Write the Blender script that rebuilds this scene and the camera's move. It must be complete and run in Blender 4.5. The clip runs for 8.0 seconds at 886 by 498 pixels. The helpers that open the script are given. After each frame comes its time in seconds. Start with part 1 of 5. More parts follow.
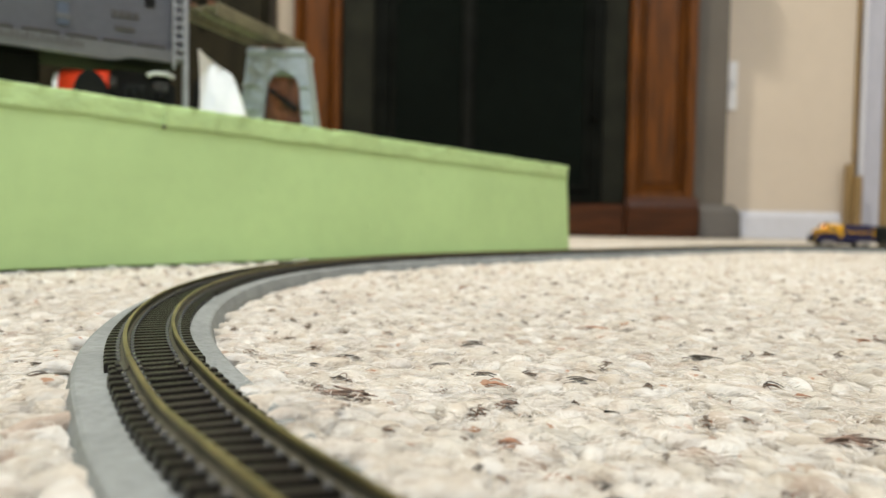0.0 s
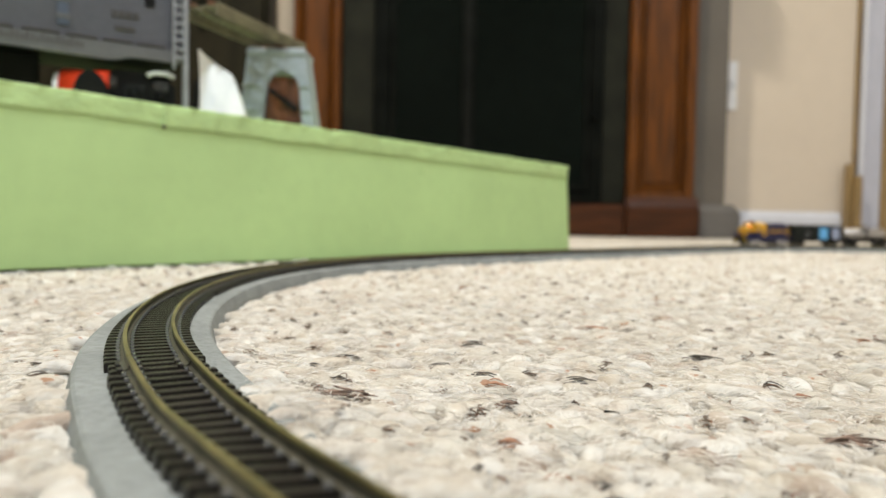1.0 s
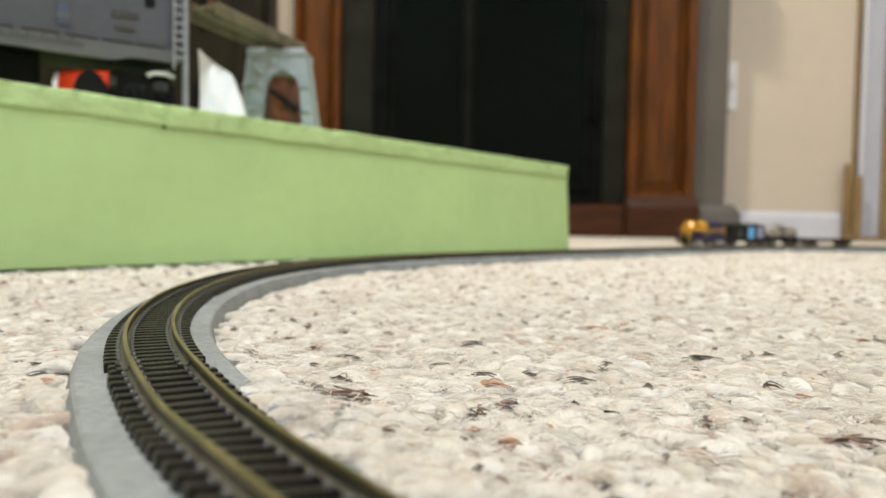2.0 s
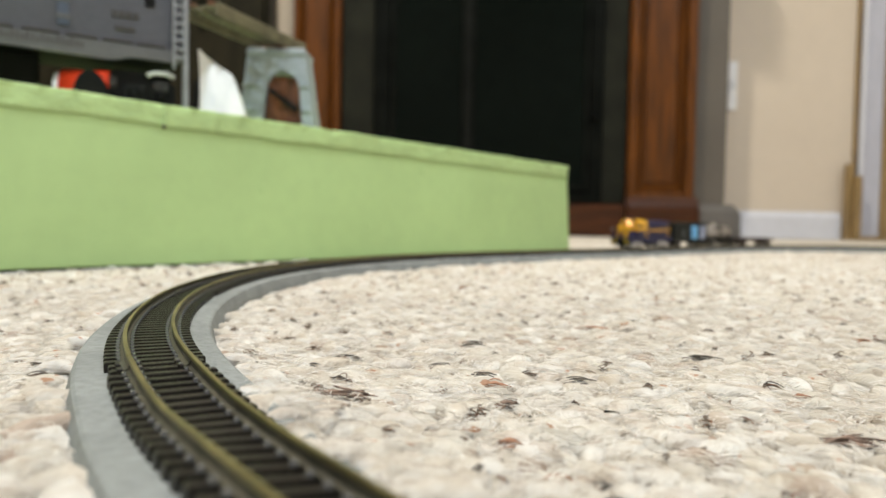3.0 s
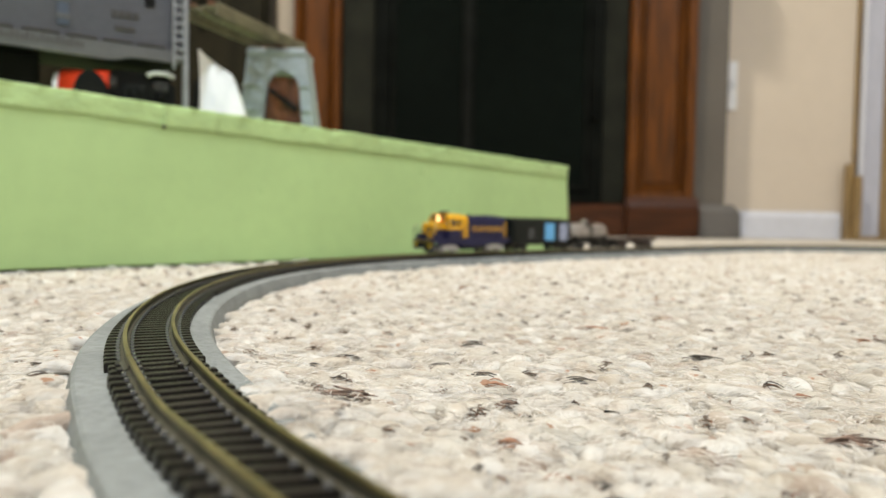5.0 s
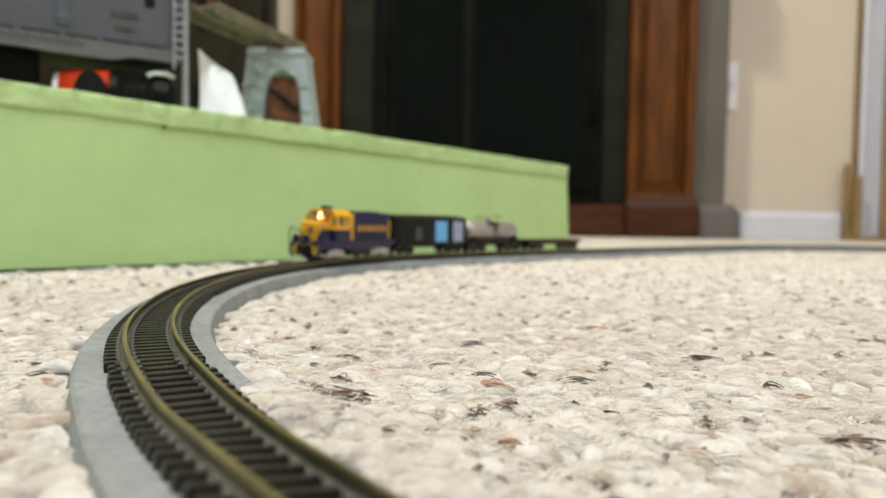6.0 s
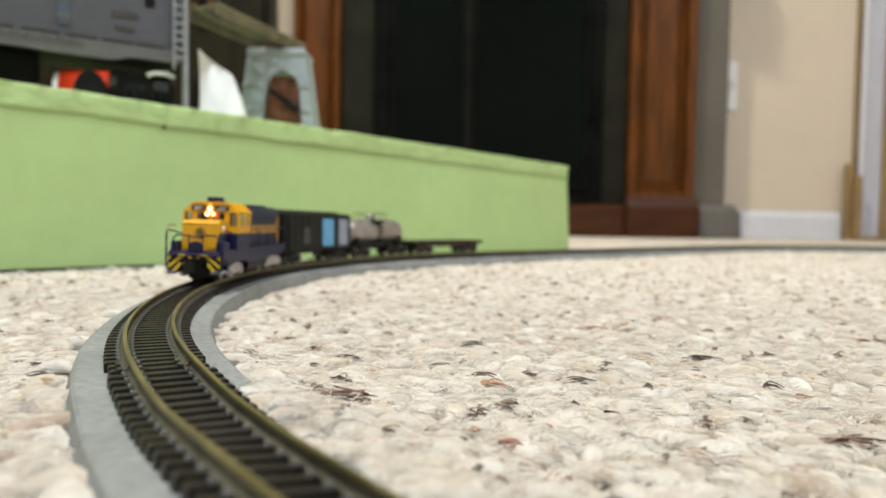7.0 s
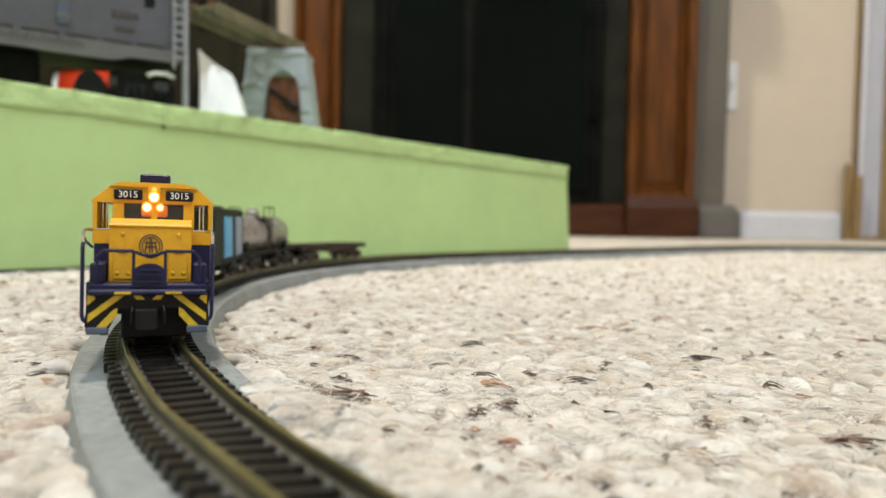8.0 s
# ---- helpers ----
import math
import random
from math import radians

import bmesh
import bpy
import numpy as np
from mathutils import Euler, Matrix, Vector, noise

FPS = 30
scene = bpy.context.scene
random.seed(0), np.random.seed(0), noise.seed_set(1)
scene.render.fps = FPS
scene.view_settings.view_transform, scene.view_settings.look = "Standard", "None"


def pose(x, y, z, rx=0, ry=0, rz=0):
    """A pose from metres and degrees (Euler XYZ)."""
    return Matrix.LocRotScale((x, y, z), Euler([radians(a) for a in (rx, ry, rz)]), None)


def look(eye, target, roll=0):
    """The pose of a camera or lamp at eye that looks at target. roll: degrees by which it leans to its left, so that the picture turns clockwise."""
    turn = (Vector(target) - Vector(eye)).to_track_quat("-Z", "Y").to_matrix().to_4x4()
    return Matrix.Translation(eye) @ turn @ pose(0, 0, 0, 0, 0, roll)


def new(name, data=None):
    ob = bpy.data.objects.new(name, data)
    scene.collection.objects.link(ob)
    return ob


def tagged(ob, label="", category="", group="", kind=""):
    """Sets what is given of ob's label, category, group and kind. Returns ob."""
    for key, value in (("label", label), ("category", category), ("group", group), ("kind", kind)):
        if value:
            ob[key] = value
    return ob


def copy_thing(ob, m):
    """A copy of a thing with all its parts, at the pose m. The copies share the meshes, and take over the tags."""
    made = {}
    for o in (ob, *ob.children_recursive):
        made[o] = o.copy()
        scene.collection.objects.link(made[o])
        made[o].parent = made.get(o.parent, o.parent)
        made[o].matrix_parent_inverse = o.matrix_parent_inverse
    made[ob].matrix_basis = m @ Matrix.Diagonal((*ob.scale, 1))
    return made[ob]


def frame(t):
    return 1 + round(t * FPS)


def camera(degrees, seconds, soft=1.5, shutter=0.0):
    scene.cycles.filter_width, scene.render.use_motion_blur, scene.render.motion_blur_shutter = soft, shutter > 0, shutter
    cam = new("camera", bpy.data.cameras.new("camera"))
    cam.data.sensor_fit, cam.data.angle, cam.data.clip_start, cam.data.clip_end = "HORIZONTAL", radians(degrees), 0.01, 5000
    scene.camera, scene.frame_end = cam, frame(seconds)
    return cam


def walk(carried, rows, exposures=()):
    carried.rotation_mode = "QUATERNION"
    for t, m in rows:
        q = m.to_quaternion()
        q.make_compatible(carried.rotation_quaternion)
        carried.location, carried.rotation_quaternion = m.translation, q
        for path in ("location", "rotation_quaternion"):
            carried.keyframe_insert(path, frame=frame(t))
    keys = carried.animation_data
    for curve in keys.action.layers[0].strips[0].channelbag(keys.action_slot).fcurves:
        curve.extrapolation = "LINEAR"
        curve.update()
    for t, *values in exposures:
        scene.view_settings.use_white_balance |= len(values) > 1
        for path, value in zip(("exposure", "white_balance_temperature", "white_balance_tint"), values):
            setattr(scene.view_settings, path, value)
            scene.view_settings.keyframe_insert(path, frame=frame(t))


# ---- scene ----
RAIL_TOP = 0.0085                       # top of the rails over the carpet
cam = camera(64.46, 8.0)
EYE = (0.0, 0.0, RAIL_TOP + 0.0232)
PITCH = 0.040
CAMERA_POSE = look(EYE, (0.0, math.cos(PITCH), EYE[2] - math.sin(PITCH)), 1.04)
walk(cam, [(0.0, CAMERA_POSE), (8.0, CAMERA_POSE)], exposures=[(0.0, 0.06, 6500, 10), (8.0, 0.06, 6500, 10)])
cam.data.dof.use_dof = True
cam.data.dof.focus_distance = 0.138
cam.data.dof.aperture_fstop = 18.5

# ---- world and lights ----
world = bpy.data.worlds.new("world")
scene.world = world
world.use_nodes = True
world.node_tree.nodes["Background"].inputs[0].default_value = (0.5, 0.6, 0.8, 1)
world.node_tree.nodes["Background"].inputs[1].default_value = 0.05

CEILING = 2.44
LAMPS = [(-0.35, 0.70), (1.75, 0.45), (-0.5, -1.1), (1.3, -1.0)]
LAMP_WATTS = [46.0, 5.0, 34.5, 36.5]
for (lx, ly), watts in zip(LAMPS, LAMP_WATTS):
    lamp = bpy.data.lights.new("ceiling_lamp_light", "AREA")
    lamp.shape, lamp.size, lamp.energy, lamp.color = "DISK", 0.15, watts, (0.87, 1.0, 1.10) if ly < 0 else (1.0, 0.905, 0.73)
    lo = new("ceiling_lamp_light", lamp)
    lo.matrix_world = pose(lx, ly, CEILING - 0.012)


# ---- materials ----
def mat(name, c, rough=0.5, metal=0.0, vary=0.12, scale=40.0, bump=0.0, bump_scale=200.0, tint=None, fine=0.06, stretch=(1, 1, 1), coat=0.0, random=0.0):
    """A painted or raw surface: base colour with blotches and fine grain, and a little relief."""
    m = bpy.data.materials.new(name)
    m.use_nodes = True
    nt = m.node_tree
    b = nt.nodes["Principled BSDF"]
    b.inputs["Roughness"].default_value, b.inputs["Metallic"].default_value = rough, metal
    b.inputs["Coat Weight"].default_value = coat
    tc = nt.nodes.new("ShaderNodeTexCoord")
    mp = nt.nodes.new("ShaderNodeMapping")
    mp.inputs["Scale"].default_value = stretch
    nt.links.new(tc.outputs["Object"], mp.inputs["Vector"])

    def noise_node(sc, det):
        n = nt.nodes.new("ShaderNodeTexNoise")
        n.inputs["Scale"].default_value, n.inputs["Detail"].default_value = sc, det
        nt.links.new(mp.outputs["Vector"], n.inputs["Vector"])
        return n
    big, small = noise_node(scale, 3), noise_node(scale * 9, 4)
    ramp = nt.nodes.new("ShaderNodeValToRGB")
    t = tint or tuple(x * (1 - 2 * vary) for x in c)
    ramp.color_ramp.elements[0].color, ramp.color_ramp.elements[0].position = (*t, 1), 0.3
    ramp.color_ramp.elements[1].color, ramp.color_ramp.elements[1].position = (*[min(1, x * (1 + vary * 0.6)) for x in c], 1), 0.65
    nt.links.new(big.outputs["Fac"], ramp.inputs["Fac"])
    mix = nt.nodes.new("ShaderNodeMix")
    mix.data_type, mix.blend_type = "RGBA", "MULTIPLY"
    mix.inputs["Factor"].default_value = 1.0
    r2 = nt.nodes.new("ShaderNodeValToRGB")
    r2.color_ramp.elements[0].color, r2.color_ramp.elements[0].position = (1 - 3 * fine,) * 3 + (1,), 0.3
    r2.color_ramp.elements[1].color, r2.color_ramp.elements[1].position = (1, 1, 1, 1), 0.6
    nt.links.new(small.outputs["Fac"], r2.inputs["Fac"])
    nt.links.new(ramp.outputs["Color"], mix.inputs["A"])
    nt.links.new(r2.outputs["Color"], mix.inputs["B"])
    out = mix.outputs["Result"]
    if random:
        oi = nt.nodes.new("ShaderNodeObjectInfo")
        mr = nt.nodes.new("ShaderNodeMapRange")
        mr.inputs["To Min"].default_value, mr.inputs["To Max"].default_value = 1 - random, 1 + random
        nt.links.new(oi.outputs["Random"], mr.inputs["Value"])
        hs = nt.nodes.new("ShaderNodeHueSaturation")
        nt.links.new(mr.outputs["Result"], hs.inputs["Value"])
        nt.links.new(out, hs.inputs["Color"])
        out = hs.outputs["Color"]
    nt.links.new(out, b.inputs["Base Color"])
    rr = nt.nodes.new("ShaderNodeMapRange")
    rr.inputs["To Min"].default_value, rr.inputs["To Max"].default_value = max(0.02, rough - 0.12), min(1, rough + 0.12)
    nt.links.new(small.outputs["Fac"], rr.inputs["Value"])
    nt.links.new(rr.outputs["Result"], b.inputs["Roughness"])
    if bump:
        nb = noise_node(bump_scale, 5)
        bp = nt.nodes.new("ShaderNodeBump")
        bp.inputs["Strength"].default_value, bp.inputs["Distance"].default_value = 1.0, bump
        nt.links.new(nb.outputs["Fac"], bp.inputs["Height"])
        nt.links.new(bp.outputs["Normal"], b.inputs["Normal"])
    return m


def dull(m, level):
    """Lower a surface's gloss."""
    m.node_tree.nodes["Principled BSDF"].inputs["Specular IOR Level"].default_value = level
    return m


def glow(name, c, strength):
    m = bpy.data.materials.new(name)
    m.use_nodes = True
    b = m.node_tree.nodes["Principled BSDF"]
    b.inputs["Base Color"].default_value = (*c, 1)
    b.inputs["Emission Color"].default_value = (*c, 1)
    b.inputs["Emission Strength"].default_value = strength
    return m


def glass(name, c, rough=0.03):
    m = bpy.data.materials.new(name)
    m.use_nodes = True
    b = m.node_tree.nodes["Principled BSDF"]
    b.inputs["Base Color"].default_value = (*c, 1)
    b.inputs["Roughness"].default_value = rough
    b.inputs["Transmission Weight"].default_value = 1.0
    return m


def carpet_mat(name, yarn):
    """Wool loop pile: each loop takes its own shade of cream, a few are brown, grey or rust; fine fibres run along the yarn."""
    m = bpy.data.materials.new(name)
    m.use_nodes = True
    nt = m.node_tree
    b = nt.nodes["Principled BSDF"]
    b.inputs["Roughness"].default_value = 0.95
    b.inputs["Specular IOR Level"].default_value = 0.15
    b.inputs["Sheen Weight"].default_value = 0.1
    geo = nt.nodes.new("ShaderNodeNewGeometry")
    tc = nt.nodes.new("ShaderNodeTexCoord")
    ramp = nt.nodes.new("ShaderNodeValToRGB")
    ramp.color_ramp.interpolation = "CONSTANT" if yarn == "fleck" else "LINEAR"
    if yarn == "loop":
        stops = [(0, (0.70, 0.67, 0.61)), (0.25, (0.63, 0.58, 0.51)), (0.45, (0.77, 0.75, 0.715)), (0.70, (0.67, 0.63, 0.565)), (0.90, (0.79, 0.775, 0.75)), (0.97, (0.58, 0.505, 0.435)), (1.0, (0.46, 0.37, 0.31))]
    elif yarn == "fleck":
        stops = [(0, (0.28, 0.20, 0.155)), (0.26, (0.16, 0.14, 0.125)), (0.38, (0.40, 0.31, 0.25)), (0.54, (0.36, 0.17, 0.10)), (0.64, (0.32, 0.28, 0.25)), (0.78, (0.50, 0.40, 0.32)), (0.92, (0.22, 0.21, 0.21))]
    elif yarn == "fibre":
        stops = [(0, (0.79, 0.745, 0.68)), (0.4, (0.84, 0.815, 0.785)), (0.8, (0.745, 0.69, 0.62)), (0.95, (0.83, 0.80, 0.785)), (1.0, (0.60, 0.50, 0.43))]
    else:
        stops = [(0, (0.62, 0.57, 0.50)), (1, (0.70, 0.66, 0.59))]
    e = ramp.color_ramp.elements
    e[0].position, e[0].color = stops[0][0], (*stops[0][1], 1)
    e[1].position, e[1].color = stops[-1][0], (*stops[-1][1], 1)
    for p, c in stops[1:-1]:
        el = e.new(p)
        el.color = (*c, 1)
    uv = nt.nodes.new("ShaderNodeMapping")
    if yarn == "far":
        vo = nt.nodes.new("ShaderNodeTexVoronoi")
        vo.inputs["Scale"].default_value = 170
        nt.links.new(tc.outputs["Object"], vo.inputs["Vector"])
        sep = nt.nodes.new("ShaderNodeSeparateColor")
        nt.links.new(vo.outputs["Color"], sep.inputs["Color"])
        nt.links.new(sep.outputs["Red"], ramp.inputs["Fac"])
        r2 = nt.nodes.new("ShaderNodeValToRGB")
        r2.color_ramp.elements[0].color, r2.color_ramp.elements[0].position = (0.3, 0.23, 0.18, 1), 0.05
        r2.color_ramp.elements[1].color, r2.color_ramp.elements[1].position = (1, 1, 1, 1), 0.12
        nt.links.new(sep.outputs["Green"], r2.inputs["Fac"])
        mul = nt.nodes.new("ShaderNodeMix")
        mul.data_type, mul.blend_type = "RGBA", "MULTIPLY"
        mul.inputs["Factor"].default_value = 1
        nt.links.new(ramp.outputs["Color"], mul.inputs["A"])
        nt.links.new(r2.outputs["Color"], mul.inputs["B"])
        nt.links.new(mul.outputs["Result"], b.inputs["Base Color"])
        bp = nt.nodes.new("ShaderNodeBump")
        bp.inputs["Distance"].default_value = 0.003
        bp.invert = True
        nt.links.new(vo.outputs["Distance"], bp.inputs["Height"])
        nt.links.new(bp.outputs["Normal"], b.inputs["Normal"])
        return m
    nt.links.new(geo.outputs["Random Per Island"], ramp.inputs["Fac"])
    if yarn == "fibre":
        wide = nt.nodes.new("ShaderNodeTexNoise")
        wide.inputs["Scale"].default_value, wide.inputs["Detail"].default_value = 180, 3
        nt.links.new(tc.outputs["Object"], wide.inputs["Vector"])
        tone = nt.nodes.new("ShaderNodeValToRGB")
        tone.color_ramp.elements[0].color, tone.color_ramp.elements[0].position = (0.84, 0.79, 0.73, 1), 0.36
        tone.color_ramp.elements[1].color, tone.color_ramp.elements[1].position = (1, 1, 1, 1), 0.52
        nt.links.new(wide.outputs["Fac"], tone.inputs["Fac"])
        mul = nt.nodes.new("ShaderNodeMix")
        mul.data_type, mul.blend_type = "RGBA", "MULTIPLY"
        mul.inputs["Factor"].default_value = 1
        nt.links.new(ramp.outputs["Color"], mul.inputs["A"])
        nt.links.new(tone.outputs["Color"], mul.inputs["B"])
        nt.links.new(mul.outputs["Result"], b.inputs["Base Color"])
        return m
    uv.inputs["Scale"].default_value = (4.0, 34.0, 1)
    nt.links.new(tc.outputs["UV"], uv.inputs["Vector"])
    off = nt.nodes.new("ShaderNodeVectorMath")
    off.operation = "ADD"
    comb = nt.nodes.new("ShaderNodeCombineXYZ")
    ml = nt.nodes.new("ShaderNodeMath")
    ml.operation = "MULTIPLY"
    ml.inputs[1].default_value = 400.0
    nt.links.new(geo.outputs["Random Per Island"], ml.inputs[0])
    nt.links.new(ml.outputs[0], comb.inputs["Z"])
    nt.links.new(uv.outputs["Vector"], off.inputs[0])
    nt.links.new(comb.outputs["Vector"], off.inputs[1])
    fib = nt.nodes.new("ShaderNodeTexNoise")
    fib.inputs["Scale"].default_value, fib.inputs["Detail"].default_value, fib.inputs["Distortion"].default_value = 1.0, 5, 0.6
    nt.links.new(off.outputs["Vector"], fib.inputs["Vector"])
    blot = nt.nodes.new("ShaderNodeTexNoise")
    blot.inputs["Scale"].default_value, blot.inputs["Detail"].default_value = 260, 3
    nt.links.new(tc.outputs["Object"], blot.inputs["Vector"])
    r3 = nt.nodes.new("ShaderNodeValToRGB")
    r3.color_ramp.elements[0].color, r3.color_ramp.elements[0].position = (0.87, 0.84, 0.80, 1), 0.32
    r3.color_ramp.elements[1].color, r3.color_ramp.elements[1].position = (1, 1, 1, 1), 0.5
    nt.links.new(fib.outputs["Fac"], r3.inputs["Fac"])
    mul = nt.nodes.new("ShaderNodeMix")
    mul.data_type, mul.blend_type = "RGBA", "MULTIPLY"
    mul.inputs["Factor"].default_value = 1
    nt.links.new(ramp.outputs["Color"], mul.inputs["A"])
    nt.links.new(r3.outputs["Color"], mul.inputs["B"])
    r4 = nt.nodes.new("ShaderNodeValToRGB")
    r4.color_ramp.elements[0].color, r4.color_ramp.elements[0].position = (0.86, 0.81, 0.76, 1), 0.3
    r4.color_ramp.elements[1].color, r4.color_ramp.elements[1].position = (1, 1, 1, 1), 0.52
    nt.links.new(blot.outputs["Fac"], r4.inputs["Fac"])
    mul2 = nt.nodes.new("ShaderNodeMix")
    mul2.data_type, mul2.blend_type = "RGBA", "MULTIPLY"
    mul2.inputs["Factor"].default_value = 1
    nt.links.new(mul.outputs["Result"], mul2.inputs["A"])
    nt.links.new(r4.outputs["Color"], mul2.inputs["B"])
    wide = nt.nodes.new("ShaderNodeTexNoise")
    wide.inputs["Scale"].default_value, wide.inputs["Detail"].default_value = 55, 2
    nt.links.new(tc.outputs["Object"], wide.inputs["Vector"])
    r5 = nt.nodes.new("ShaderNodeValToRGB")
    r5.color_ramp.elements[0].color, r5.color_ramp.elements[0].position = (0.90, 0.87, 0.845, 1), 0.33
    r5.color_ramp.elements[1].color, r5.color_ramp.elements[1].position = (1, 1, 1, 1), 0.56
    nt.links.new(wide.outputs["Fac"], r5.inputs["Fac"])
    mul3 = nt.nodes.new("ShaderNodeMix")
    mul3.data_type, mul3.blend_type = "RGBA", "MULTIPLY"
    mul3.inputs["Factor"].default_value = 1
    nt.links.new(mul2.outputs["Result"], mul3.inputs["A"])
    nt.links.new(r5.outputs["Color"], mul3.inputs["B"])
    smudge = nt.nodes.new("ShaderNodeTexNoise")
    smudge.inputs["Scale"].default_value, smudge.inputs["Detail"].default_value, smudge.inputs["Roughness"].default_value = 150, 4, 0.65
    nt.links.new(tc.outputs["Object"], smudge.inputs["Vector"])
    r6 = nt.nodes.new("ShaderNodeValToRGB")
    r6.color_ramp.elements[0].color, r6.color_ramp.elements[0].position = (1, 1, 1, 1), 0.58
    r6.color_ramp.elements[1].color, r6.color_ramp.elements[1].position = (0.50, 0.41, 0.35, 1), 0.74
    nt.links.new(smudge.outputs["Fac"], r6.inputs["Fac"])
    mul4 = nt.nodes.new("ShaderNodeMix")
    mul4.data_type, mul4.blend_type = "RGBA", "MULTIPLY"
    mul4.inputs["Factor"].default_value = 1 if yarn == "loop" else 0
    nt.links.new(mul3.outputs["Result"], mul4.inputs["A"])
    nt.links.new(r6.outputs["Color"], mul4.inputs["B"])
    rust = nt.nodes.new("ShaderNodeTexNoise")
    rust.inputs["Scale"].default_value, rust.inputs["Detail"].default_value = 235, 2
    shift = nt.nodes.new("ShaderNodeMapping")
    shift.inputs["Location"].default_value = (3.1, 7.7, 1.3)
    nt.links.new(tc.outputs["Object"], shift.inputs["Vector"])
    nt.links.new(shift.outputs["Vector"], rust.inputs["Vector"])
    r7 = nt.nodes.new("ShaderNodeValToRGB")
    r7.color_ramp.elements[0].color, r7.color_ramp.elements[0].position = (1, 1, 1, 1), 0.68
    r7.color_ramp.elements[1].color, r7.color_ramp.elements[1].position = (0.70, 0.44, 0.32, 1), 0.73
    nt.links.new(rust.outputs["Fac"], r7.inputs["Fac"])
    mul5 = nt.nodes.new("ShaderNodeMix")
    mul5.data_type, mul5.blend_type = "RGBA", "MULTIPLY"
    mul5.inputs["Factor"].default_value = 1 if yarn == "loop" else 0
    nt.links.new(mul4.outputs["Result"], mul5.inputs["A"])
    nt.links.new(r7.outputs["Color"], mul5.inputs["B"])
    nt.links.new(mul5.outputs["Result"], b.inputs["Base Color"])
    bp = nt.nodes.new("ShaderNodeBump")
    bp.inputs["Strength"].default_value, bp.inputs["Distance"].default_value = 0.9, 0.0007
    nt.links.new(fib.outputs["Fac"], bp.inputs["Height"])
    nt.links.new(bp.outputs["Normal"], b.inputs["Normal"])
    return m


m_fibre = carpet_mat("wool_fibres", "fibre")
m_loop, m_fleck, m_far = carpet_mat("wool_loops", "loop"), carpet_mat("wool_flecks", "fleck"), carpet_mat("wool_backing", "far")
m_fuzz = mat("white_wool_hair", (0.80, 0.77, 0.71), 0.9, vary=0.05, scale=100, fine=0.03)
m_yarn = {"brown": mat("brown_wool", (0.30, 0.21, 0.165), 0.95, vary=0.4, scale=500, fine=0.1), "dark": mat("dark_wool", (0.19, 0.17, 0.15), 0.95, vary=0.4, scale=500, fine=0.1), "rust": mat("rust_wool", (0.46, 0.25, 0.16), 0.95, vary=0.3, scale=500, fine=0.1)}
m_foam = mat("grey_foam", (0.252, 0.272, 0.275), 0.75, vary=0.10, scale=60, bump=0.0004, bump_scale=900, fine=0.10)
m_tie = dull(mat("tie_plastic", (0.019, 0.016, 0.013), 0.42, vary=0.2, scale=200, bump=0.0001, bump_scale=2500, random=0.25), 0.3)
m_rail = mat("nickel_rail", (0.32, 0.28, 0.14), 0.42, 0.9, vary=0.15, scale=90, fine=0.08)
# Darker than the head: the ties' reflection and shade are put into this colour.
m_railweb = mat("shaded_rail_web", (0.10, 0.095, 0.075), 0.55, 0.6, vary=0.2, scale=200)
# Lighter than the ties, with the heads' bright reflections put into the colour.
m_spike = mat("glinting_spike_heads", (0.20, 0.195, 0.19), 0.22, vary=0.1, scale=400)
m_green = mat("green_painted_board", (0.455, 0.640, 0.285), 0.6, vary=0.045, scale=9, bump=0.00025, bump_scale=60, fine=0.015)
m_tape = mat("green_tape", (0.485, 0.675, 0.30), 0.42, vary=0.06, scale=25, bump=0.0016, bump_scale=95, fine=0.03, stretch=(1, 1, 2))
m_wall = mat("cream_wall_paint", (0.585, 0.505, 0.42), 0.75, vary=0.03, scale=3, bump=0.0004, bump_scale=300, fine=0.01)
# Both taupes are paint plus the shade on the breast, mixed into one colour.
m_taupe = mat("shaded_taupe_paint", (0.108, 0.094, 0.079), 0.6, vary=0.06, scale=6, bump=0.0004, bump_scale=200, fine=0.03)
m_taupe_trim = mat("shaded_taupe_trim_paint", (0.115, 0.108, 0.104), 0.4, vary=0.06, scale=8, fine=0.03)
m_white = mat("white_trim_paint", (0.60, 0.615, 0.69), 0.4, vary=0.03, scale=5, fine=0.02)
m_lilac = mat("pale_casing_paint", (0.44, 0.45, 0.53), 0.4, vary=0.04, scale=5, fine=0.02)
m_tan = mat("tan_wood", (0.30, 0.20, 0.085), 0.45, vary=0.15, scale=12, stretch=(8, 8, 1), fine=0.05)
m_wood = dull(mat("red_brown_wood", (0.112, 0.035, 0.0035), 0.36, vary=0.28, scale=9, stretch=(9, 9, 0.8), bump=0.0003, bump_scale=60, fine=0.08, coat=0.05), 0.25)
m_wood_dark = dull(mat("dark_red_wood", (0.060, 0.018, 0.005), 0.35, vary=0.25, scale=9, stretch=(1, 9, 9), fine=0.08, coat=0.05), 0.25)
m_slate = dull(mat("dark_slate", (0.015, 0.016, 0.011), 0.7, vary=0.2, scale=14, bump=0.0006, bump_scale=90, fine=0.08), 0.12)
m_black = dull(mat("black_steel", (0.006, 0.007, 0.006), 0.4, vary=0.2, scale=20), 0.03)
m_dark_steel = dull(mat("dark_steel", (0.011, 0.012, 0.011), 0.5, vary=0.2, scale=20), 0.06)
m_firebox = dull(mat("soot_brick", (0.012, 0.010, 0.008), 0.9, vary=0.3, scale=15, bump=0.002, bump_scale=50), 0.03)
